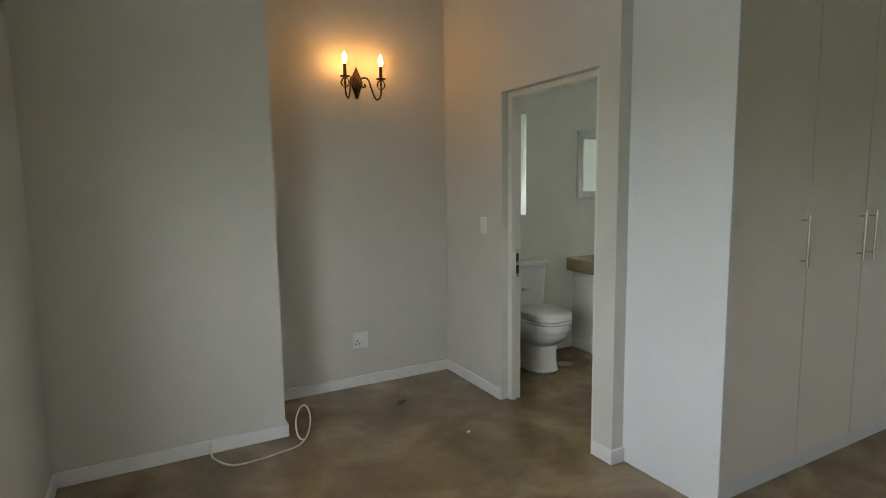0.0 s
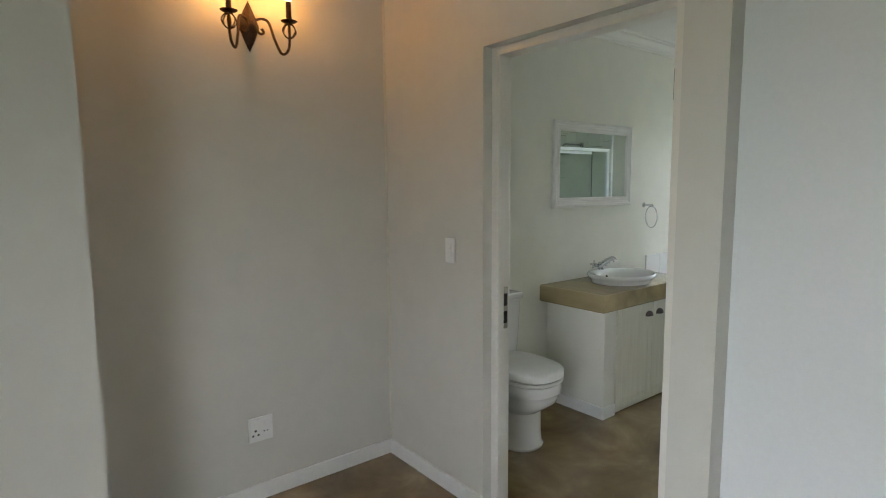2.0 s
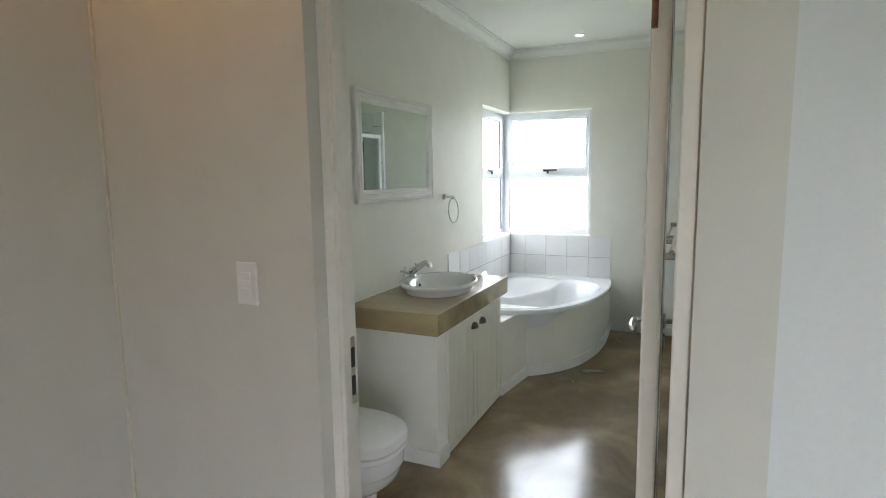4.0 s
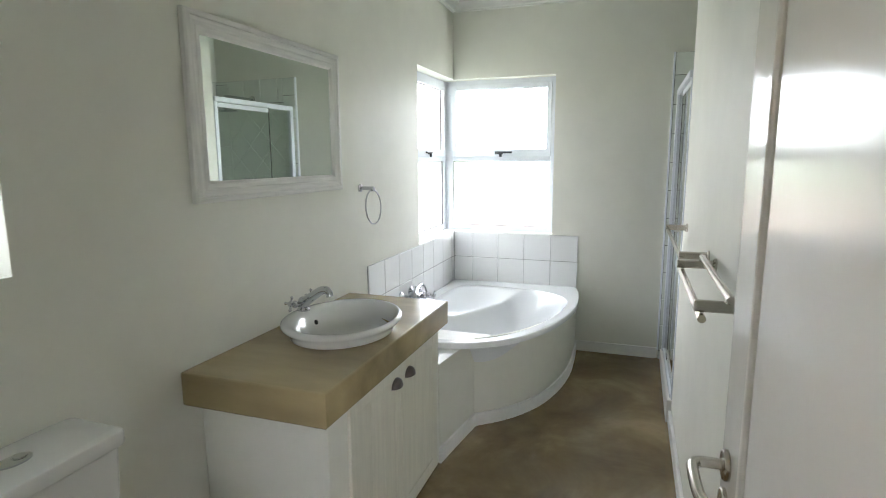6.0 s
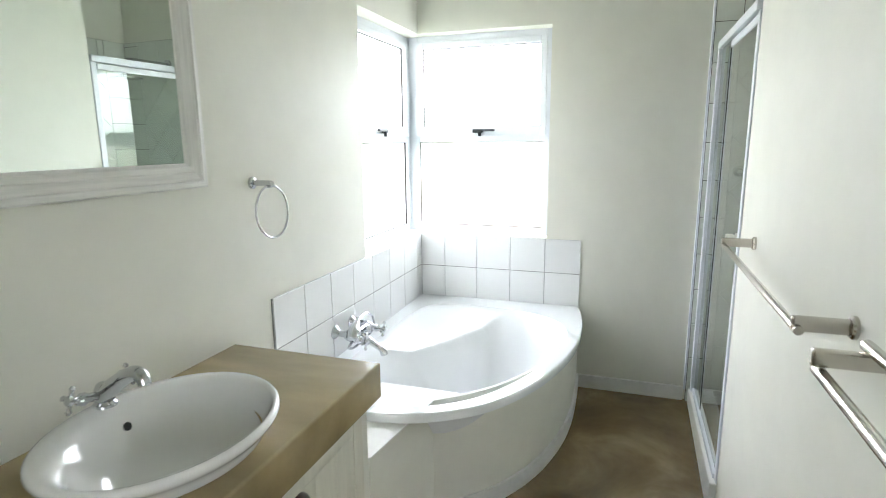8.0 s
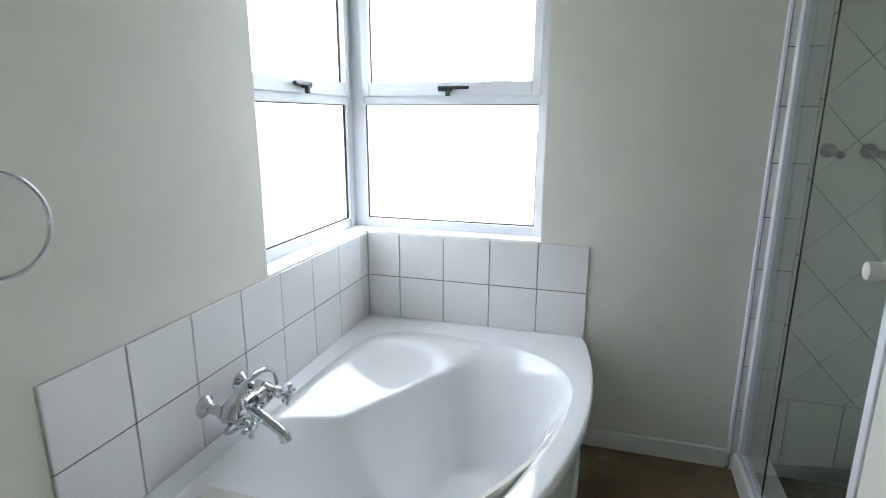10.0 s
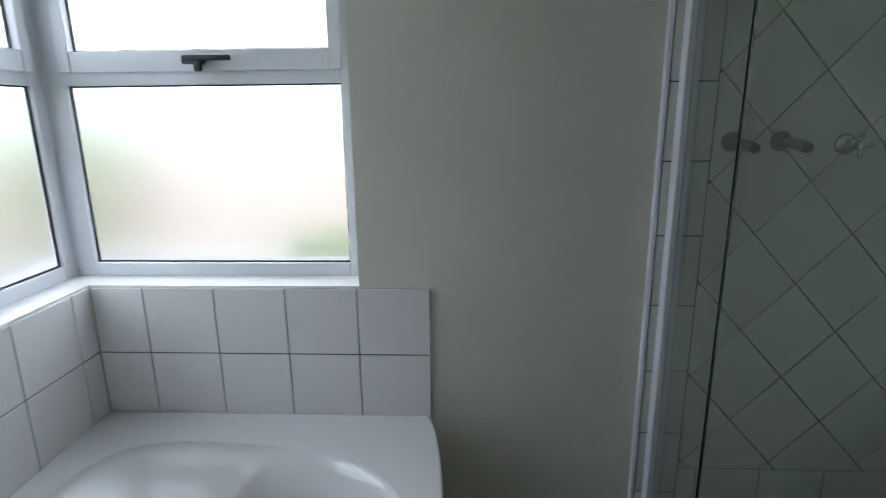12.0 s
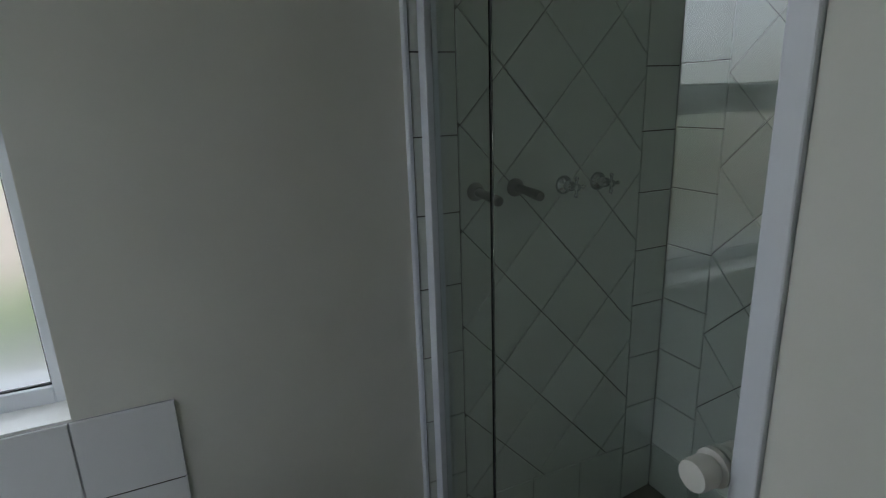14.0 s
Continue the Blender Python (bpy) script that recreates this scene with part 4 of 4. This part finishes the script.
def tub_shell():
    c, seg = (5.85, 3.98), 180
    bm = bmesh.new()
    corner = [math.atan2(4.478 - c[1], 6.646 - c[0]), math.atan2(3.536 - c[1], 6.646 - c[0]), math.atan2(4.478 - c[1], 5.135 - c[0])]
    angles = sorted([2 * math.pi * k / seg - math.pi for k in range(seg)] + corner)
    cols = []
    for t in angles:
        ro, ri, rd = (reach(p, c, t) for p in (RIM, INNER, DEEP))
        col = [(ro, TUBZ - 0.032), (ro, TUBZ - 0.01), (ro - 0.003, TUBZ - 0.003), (ro - 0.009, TUBZ)]
        col += [(ro - 0.012 - (ro - 0.012 - ri) * k / 3, TUBZ - 0.002 * k / 3) for k in range(4)]
        shelf, floor = 0.455, 0.14
        seat = ease(0.03, 0.16, ri - rd)
        edge, top = ri + (rd - ri) * seat, TUBZ - 0.002 - (TUBZ - shelf) * seat
        for k in range(1, 57):
            r = ri * (1 - (k / 57) ** 1.25)
            z = TUBZ - 0.002 - (TUBZ - shelf) * seat * min((ri - r) / max(ri - edge, 0.02), 1) ** 0.55
            u = min(max((edge - r) / 0.36, 0), 1)
            z -= (top - floor) * (seat * math.sin(math.pi / 2 * u) ** 0.85 + (1 - seat) * ease(-0.01, 0.3, edge - r) ** 0.8)
            col.append((r, z - 0.006 * k / 57))
        cols.append([(c[0] + r * math.cos(t), c[1] + r * math.sin(t), z) for r, z in col])
    grid = [[bm.verts.new(p) for p in col] for col in cols]
    mid = bm.verts.new((c[0], c[1], 0.115))
    for i in range(len(grid)):
        a, b = grid[i], grid[(i + 1) % len(grid)]
        for k in range(len(a) - 1):
            bm.faces.new((a[k], a[k + 1], b[k + 1], b[k]))
        bm.faces.new((a[-1], mid, b[-1]))
    return bm


part("tub_shell", tub_shell(), ACRYLIC, bath, smooth=50)
part("waste", turned((5.85, 3.98, 0.115), (0, 0, 1), [(0.035, 0), (0.035, 0.004), (0.02, 0.006)], seg=24), CHROME, bath)
APRON = along([(5.365, 3.952), (5.45, 3.85), (5.56, 3.752), (5.7, 3.668), (5.84, 3.605), (6.03, 3.552), (6.23, 3.525), (6.45, 3.522), (6.655, 3.528)], 6)


def curved_wall(line, thick, z0, z1, lift=False):
    bm = bmesh.new()
    pts = [Vector((x, y, 0)) for x, y in line]
    rings = []
    for i, p in enumerate(pts):
        d = (pts[min(i + 1, len(pts) - 1)] - pts[max(i - 1, 0)]).normalized()
        n = Vector((-d.y, d.x, 0))
        rise = floor_rise(p.x) if lift else 0.0
        rings.append([bm.verts.new(p + n * o + Vector((0, 0, z))) for o, z in ((0, z0 + rise), (0, z1 + rise), (thick, z1 + rise), (thick, z0 + rise))])
    for a, b in zip(rings, rings[1:]):
        for k in range(4):
            bm.faces.new((a[k], a[(k + 1) % 4], b[(k + 1) % 4], b[k]))
    bm.faces.new(rings[0])
    bm.faces.new(rings[-1][::-1])
    return bm


surround = tagged(thing("bath_surround", (5.4, 3.97, 0), "cream plastered curved bath surround with white skirting", "bath surround"), kind="structure")
part("apron", curved_wall(APRON, 0.014, 0, TUBZ - 0.033), PAINT, surround)
part("apron", curved_wall([(VX1 + 0.002, 4.010), (5.15, 3.983), (5.366, 3.952)], 0.04, 0, 0.503), PAINT, surround, smooth=20)
part("skirting", curved_wall([(x, y - 0.013) for x, y in APRON], 0.013, 0, 0.075, True), TRIM, surround)
part("skirting", curved_wall([(VX1 - 0.01, 3.998), (5.15, 3.970), (5.366, 3.939)], 0.013, 0, 0.075), TRIM, surround)
ledge = extruded([(VX1 + 0.001, 4.008, 0.503), (5.37, 3.95, 0.503), (5.46, 3.87, 0.503), (5.46, 4.48, 0.503), (VX1 + 0.001, 4.48, 0.503)], (0, 0, 0.006))
part("ledge", ledge, TRIM, surround)


def bath_mixer():
    x, y, z = 5.647, 4.478, 0.655
    ob = thing("bath_mixer", (x, y, z), "chrome wall-mounted bath mixer with cross handles and hand shower", "tap")
    yb, zb = y - 0.082, z - 0.012
    for s in (-1, 1):
        inlet = part("inlet", turned((x + s * 0.075, y, z), (0, -1, -0.1), [(0.031, 0), (0.031, 0.005), (0.024, 0.012), (0.016, 0.02), (0.014, 0.026), (0.014, 0.052), (0.02, 0.056), (0.021, 0.082)], seg=22), CHROME, ob)
        valve = part("valve", turned((x + s * 0.078, yb, zb), (s * 0.12, -1, -0.16), [(0.021, -0.016), (0.022, 0.006), (0.016, 0.014), (0.013, 0.03), (0.016, 0.034), (0.011, 0.044)], seg=18), CHROME, inlet)
        cross_handle((x + s * 0.083, yb - 0.04, zb - 0.007), (s * 0.12, -1, -0.16), valve, 1.25)
    rings = [(-0.1, 0.013), (-0.078, 0.021), (-0.058, 0.016), (-0.045, 0.019), (-0.03, 0.017), (0, 0.025), (0.03, 0.017), (0.045, 0.019), (0.058, 0.016), (0.078, 0.021), (0.1, 0.013)]
    part("body", tube(bmesh.new(), [(x + d, yb, zb) for d, r in rings], [r for d, r in rings], 18), CHROME, ob)
    pts = spline([(x, yb, zb - 0.008), (x - 0.002, yb - 0.03, zb - 0.028), (x - 0.006, yb - 0.07, zb - 0.048), (x - 0.011, yb - 0.105, zb - 0.064), (x - 0.013, yb - 0.122, zb - 0.082)], 7)
    part("spout", tube(bmesh.new(), pts, [0.0165 - 0.004 * k / len(pts) for k in range(len(pts))], 16), CHROME, ob)
    part("nozzle", turned((x - 0.0125, yb - 0.118, zb - 0.073), (0, -0.35, -1), [(0.015, 0), (0.0165, 0.005), (0.0165, 0.02), (0.012, 0.022)], seg=18), CHROME, ob)
    part("diverter", turned((x + 0.012, yb, zb), (0.1, -1, 0.25), [(0.014, 0.015), (0.014, 0.034), (0.019, 0.038), (0.017, 0.05), (0.006, 0.053)], seg=18), CHROME, ob)
    cradle = part("cradle", bar((x, yb, zb + 0.02), (x, yb + 0.006, zb + 0.052), 0.009), CHROME, ob)
    part("hook", tube(bmesh.new(), spline([(x, yb - 0.022, zb + 0.062), (x, yb - 0.016, zb + 0.046), (x, yb + 0.006, zb + 0.046), (x, yb + 0.014, zb + 0.064)], 5), 0.005, 8), CHROME, cradle)
    grip = spline([(x + 0.1, yb + 0.002, zb + 0.05), (x + 0.07, yb - 0.002, zb + 0.062), (x + 0.02, yb - 0.002, zb + 0.062), (x - 0.03, yb - 0.004, zb + 0.045), (x - 0.07, yb - 0.01, zb + 0.016), (x - 0.095, yb - 0.014, zb - 0.01)], 5)
    part("handset", tube(bmesh.new(), grip, [0.0085] * 11 + [0.0095, 0.011, 0.0125, 0.014, 0.016, 0.019, 0.022, 0.026, 0.03, 0.033, 0.031, 0.03, 0.029, 0.028, 0.02][:len(grip) - 11], 18), CHROME, ob)
    hose = spline([(x + 0.098, yb + 0.002, zb + 0.052), (x + 0.122, yb - 0.006, zb + 0.03), (x + 0.115, yb - 0.014, zb - 0.02), (x + 0.06, yb + 0.004, zb - 0.055), (x - 0.03, yb + 0.012, zb - 0.066), (x - 0.085, yb + 0.01, zb - 0.05), (x - 0.07, yb + 0.002, zb - 0.028), (x - 0.03, yb, zb - 0.016)], 8)
    part("hose", tube(bmesh.new(), hose, 0.0062, 10), CHROME, ob)


bath_mixer()


# ---- towel rails ----
def rail_post(x, length, z, parent):
    p = part("post", soft_box(x - 0.008, BY0 + 0.004, z - 0.014, x + 0.008, BY0 + length, z + 0.014, 0.005, 3), NICKEL, parent)
    part("rosette", turned((x, BY0, z), (0, 1, 0), [(0.021, 0), (0.021, 0.006), (0.017, 0.01), (0.006, 0.0105)], seg=24), NICKEL, p)


single_rail = thing("towel_rail", (5.08, BY0, 1.13), "polished steel single towel rail on the wall", "towel rail", "towel rails")
for x in (4.655, 5.495):
    rail_post(x, 0.1, 1.143, single_rail)
part("bar", bar((4.64, BY0 + 0.09, 1.133), (5.51, BY0 + 0.09, 1.133), 0.0085, 16), NICKEL, single_rail)
double_rail = thing("towel_rail", (4.2, BY0, 1.13), "polished steel double towel rail on the wall", "towel rail", "towel rails")
for x in (3.93, 4.475):
    rail_post(x, 0.117, 1.146, double_rail)
part("bar", bar((3.905, BY0 + 0.1, 1.121), (4.492, BY0 + 0.1, 1.121), 0.0095, 16), NICKEL, double_rail)
part("bar", bar((3.915, BY0 + 0.041, 1.166), (4.492, BY0 + 0.041, 1.166), 0.0095, 16), NICKEL, double_rail)

# ---- ceiling downlight ----
dl = thing("ceiling_downlight", (6.3, 3.78, CEIL), "small white recessed ceiling downlight", "ceiling light")
part("rim", turned((6.3, 3.78, CEIL), (0, 0, -1), [(0.045, 0), (0.044, 0.005), (0.034, 0.008), (0.03, 0.004)], seg=28), TRIM, dl)
part("lens", turned((6.3, 3.78, CEIL - 0.003), (0, 0, -1), [(0.03, 0), (0.028, 0.003), (0.004, 0.004)], seg=24), LEDGLOW, dl)


# ---- shower ----
GY = 2.905                       # plane of the shower glass
screen = thing("shower_screen", (6.2, GY, 0.1), "shower screen of green glass in a white aluminium frame", "shower screen")
KZ = 0.135
part("jamb", soft_box(6.592, GY - 0.018, KZ, 6.6325, GY + 0.018, 1.89, 0.003), ALU, screen)
part("jamb", soft_box(SHX0 + 0.001, GY - 0.02, KZ, SHX0 + 0.034, GY + 0.006, 1.89, 0.003), ALU, screen)
part("head_rail", soft_box(SHX0 + 0.001, GY - 0.02, 1.89, 6.6325, GY + 0.018, 1.925, 0.003), ALU, screen)
part("sill_rail", soft_box(SHX0 + 0.036, GY - 0.018, KZ, 6.592, GY + 0.012, KZ + 0.022, 0.003), ALU, screen)
fixed = part("fixed_pane", boxes((6.336, GY - 0.004, KZ + 0.022, 6.592, GY + 0.002, 1.89)), CLEAR, screen)
leaf = part("door_pane", boxes((SHX0 + 0.035, GY - 0.006, KZ + 0.03, 6.331, GY, 1.882)), CLEAR, screen)
fixed.visible_shadow = leaf.visible_shadow = False
part("edge_seal", boxes((6.3315, GY - 0.007, KZ + 0.03, 6.3335, GY + 0.001, 1.88)), GASKET, screen)
part("top_bar", soft_box(SHX0 + 0.04, GY - 0.014, 1.855, 6.33, GY + 0.004, 1.885, 0.003), ALU, leaf)
for s in (1, -1):
    part("knob", turned((5.798, GY + (0.0 if s > 0 else -0.006), 1.103), (0, s, 0), [(0.024, 0), (0.024, 0.007), (0.017, 0.009), (0.017, 0.014), (0.0205, 0.016), (0.0205, 0.036), (0.019, 0.04), (0.012, 0.041)], seg=28), KNOBW, leaf, "cream round door knob")

setting("shower_kerb", soft_box(SHX0, 2.80, 0, 6.648, 2.932, KZ, 0.006), TRIM, "white tiled shower kerb", "shower kerb")
tray = boxes((SHX0, SHY, 0.0, BX1, 2.80, 0.11))
for v in tray.verts:
    if v.co.z > 0.05 and v.co.y < 2.2:
        v.co.z = 0.2
setting("shower_floor", tray, MOSAIC, "dark stone mosaic shower floor", "shower floor")


def shower_tap(y):
    ob = thing("shower_tap", (6.634, y, 1.3), "chrome cross-handled tap on the shower tiles", "tap", "shower taps")
    body = part("rosette", turned((6.634, y, 1.3), (-1, 0, 0), [(0.026, 0), (0.026, 0.004), (0.021, 0.012), (0.013, 0.018), (0.011, 0.034)], seg=24), CHROME, ob)
    cross_handle((6.605, y, 1.3), (-1, 0, 0), body, 0.95)


for y in (2.508, 2.392):
    shower_tap(y)
for y in (2.778, 2.662):
    ob = thing("shower_outlet", (6.634, y, 1.308), "dull grey stub outlet on the shower tiles", "tap", "shower outlets")
    part("rosette", turned((6.634, y, 1.308), (-1, 0, 0), [(0.024, 0), (0.024, 0.006), (0.018, 0.014), (0.014, 0.018)], seg=24), DULL, ob)
    part("stub", tube(bmesh.new(), [(6.62, y, 1.308), (6.58, y, 1.306), (6.53, y - 0.002, 1.301), (6.52, y - 0.002, 1.299)], [0.011, 0.011, 0.013, 0.012], 16), DULL, ob)
head = thing("overhead_shower", (6.634, 2.5, 2.0), "chrome shower arm with a round rose", "shower head")
part("rosette", turned((6.634, 2.5, 2.0), (-1, 0, 0), [(0.032, 0), (0.032, 0.006), (0.018, 0.012)], seg=24), CHROME, head)
part("arm", tube(bmesh.new(), spline([(6.63, 2.5, 2.0), (6.45, 2.5, 2.0), (6.33, 2.5, 1.998), (6.295, 2.5, 1.98), (6.29, 2.5, 1.92)], 6), 0.011, 14), CHROME, head)
part("rose", turned((6.29, 2.5, 1.925), (0, 0, -1), [(0.014, 0), (0.018, 0.014), (0.045, 0.03), (0.095, 0.042), (0.1, 0.05), (0.094, 0.054)], seg=32), CHROME, head)


# ---- tiles ----
def clip(poly, axis, limit, keep_above):
    out = []
    for p, q in zip(poly, poly[1:] + poly[:1]):
        a, b = p[axis] - limit, q[axis] - limit
        if not keep_above:
            a, b = -a, -b
        if a >= 0:
            out.append(p)
        if a * b < 0:
            t = a / (a - b)
            out.append((p[0] + (q[0] - p[0]) * t, p[1] + (q[1] - p[1]) * t))
    return out


def shrunk(poly, gap):
    """The outline with every side moved inwards by gap (convex, anticlockwise)."""
    n, lines = len(poly), []
    for i in range(n):
        (ax, ay), (bx, by) = poly[i], poly[(i + 1) % n]
        dx, dy = bx - ax, by - ay
        m = math.hypot(dx, dy)
        if m < 1e-5:
            continue
        nx, ny = -dy / m, dx / m
        lines.append((nx, ny, nx * ax + ny * ay + gap))
    out = []
    for i in range(len(lines)):
        a, b, c = lines[i - 1]
        d, e, f = lines[i]
        det = a * e - b * d
        if abs(det) < 1e-6:
            continue
        out.append(((c * e - b * f) / det, (a * f - c * d) / det))
    area = sum(p[0] * q[1] - p[1] * q[0] for p, q in zip(out, out[1:] + out[:1])) / 2
    return out if len(out) > 2 and area > 4e-5 else []


def lay(poly, to3d, thick, gap, material, parent):
    """One tile: a flat piece with eased edges, lifted thick off its wall by to3d(u, v, height)."""
    area = sum(p[0] * q[1] - p[1] * q[0] for p, q in zip(poly, poly[1:] + poly[:1]))
    poly = shrunk(poly if area > 0 else poly[::-1], gap)
    if not poly:
        return
    top = shrunk(poly, 0.0015)
    if len(top) != len(poly):
        return
    bm = bmesh.new()
    a = [bm.verts.new(to3d(u, v, 0.0)) for u, v in poly]
    b = [bm.verts.new(to3d(u, v, thick - 0.0012)) for u, v in poly]
    c = [bm.verts.new(to3d(u, v, thick)) for u, v in top]
    n = len(a)
    for p, q in ((a, b), (b, c)):
        for i in range(n):
            bm.faces.new((p[i], p[(i + 1) % n], q[(i + 1) % n], q[i]))
    bm.faces.new(c)
    part("tile", bm, material, parent, smooth=None)


def rect(u0, v0, u1, v1):
    return [(u0, v0), (u1, v0), (u1, v1), (u0, v1)]


# splashback round the bath
splash_n = tagged(thing("splashback_north", (5.9, BY1, 0.73), "two rows of white glazed square tiles above the bath", "tile splashback"), kind="structure")
part("grout_bed", boxes((5.157, BY1 - 0.004, 0.5, 6.65, BY1 - 0.0005, 0.92)), GROUT, splash_n)
splash_e = tagged(thing("splashback_east", (BX1, 4.0, 0.73), "two rows of white glazed square tiles above the bath", "tile splashback"), kind="structure")
part("grout_bed", boxes((BX1 - 0.004, 3.536, 0.5, BX1 - 0.0005, BY1 - 0.005, 0.92)), GROUT, splash_e)
for z0, z1 in ((0.727, 0.921), (0.53, 0.727)):
    u = 5.157
    while u < 6.64:
        lay(rect(u + 0.001, z0, min(u + 0.2015, 6.648), z1), lambda a, b, h: (a, BY1 - 0.001 - h, b), 0.0085, 0.0013, TILE, splash_n)
        u += 0.2025
    u = 3.528
    while u < 4.47:
        lay(rect(u + 0.0006, z0, min(u + 0.1994, BY1 - 0.01), z1), lambda a, b, h: (BX1 - 0.001 - h, a, b), 0.0085, 0.0013, TILE, splash_e)
        u += 0.2


part("dark_joint", boxes((5.158, BY1 - 0.0088, 0.7262, 6.647, BY1 - 0.004, 0.7278)), DARKGROUT, splash_n)
part("dark_joint", boxes((BX1 - 0.0088, 3.534, 0.7262, BX1 - 0.004, BY1 - 0.0095, 0.7278)), DARKGROUT, splash_e)


def tiled_field(name, place, to3d, u0, u1, f0, f1, z0, z1, fz0, fz1, dw, dh, ustart, zstart, pitch, zrow, label):
    """A shower wall: straight border tiles u0..f0 and f1..u1, above fz1 and below fz0, round a field of tiles laid on the diagonal."""
    ob = tagged(thing(name, place, label, "tiled wall"), kind="structure")
    bm = bmesh.new()
    c = [to3d(u, v, h) for u, v in ((u0, z0), (u1, z0), (u1, z1), (u0, z1)) for h in (0.0005, 0.004)]
    v = [bm.verts.new(p) for p in c]
    bm.faces.new([v[i] for i in (1, 3, 5, 7)])
    bm.faces.new([v[i] for i in (6, 4, 2, 0)])
    for i in range(4):
        j = (i + 1) % 4
        bm.faces.new([v[2 * i], v[2 * j], v[2 * j + 1], v[2 * i + 1]])
    part("grout_bed", bm, DARKGROUT, ob, smooth=None)
    for p, q, step in ((u0, f0, pitch[0]), (f1, u1, pitch[1])):
        levels = sorted({z0, z1, *[zrow + step * k for k in range(-10, 12) if z0 + 0.02 < zrow + step * k < z1 - 0.02]})
        for a, b in zip(levels, levels[1:]):
            lay(rect(min(p, q), a, max(p, q), b), to3d, 0.0085, 0.0016, SHTILE, ob)
    lo, hi = min(f0, f1), max(f0, f1)
    for a, b in ((z0, fz0), (fz1, z1)):
        u = lo
        while u < hi - 0.01:
            lay(rect(u, a, min(u + pitch[0], hi), b), to3d, 0.0085, 0.0016, SHTILE, ob)
            u += pitch[0]
    for i in range(-14, 15):
        for j in range(-16, 17):
            cu, cz = ustart + (i + 0.5 * (j % 2)) * dw, zstart + j * dh / 2
            poly = [(cu - dw / 2, cz), (cu, cz - dh / 2), (cu + dw / 2, cz), (cu, cz + dh / 2)]
            for axis, limit, above in ((0, lo, True), (0, hi, False), (1, fz0, True), (1, fz1, False)):
                poly = clip(poly, axis, limit, above) if len(poly) > 2 else []
            if len(poly) > 2:
                lay(poly, to3d, 0.0085, 0.0013, SHTILE, ob)


tiled_field("shower_tiles_east", (BX1, 2.55, 1.1), lambda a, b, h: (BX1 - 0.012 - h, a, b), SHY + 0.009, 2.943, 2.235, 2.822, 0.035, 2.165, 0.39, 1.965, 0.242, 0.265, 2.573, 1.3415, (0.178, 0.19), 1.071, "pale green-white tiles with a diagonal field in the shower")
tiled_field("shower_tiles_south", (6.2, SHY, 1.1), lambda a, b, h: (a, SHY + h, b), SHX0 + 0.002, 6.634, SHX0 + 0.15, 6.472, 0.035, 2.165, 0.36, 1.965, 0.238, 0.247, 6.472, 1.2065, (0.178, 0.178), 1.077, "pale green-white tiles with a diagonal field in the shower")
setting("tile_edge_trim", soft_box(BX1 - 0.024, 2.944, KZ - 0.01, BX1 - 0.001, 2.955, 2.168, 0.003), ALU, "white tile edging strip beside the shower", "tile trim")
setting("tile_backing", boxes((BX1 - 0.0125, SHY, 0.0, BX1 - 0.0005, 2.9435, 2.165)), GROUT, "cement backing behind the shower tiles", "tile backing")
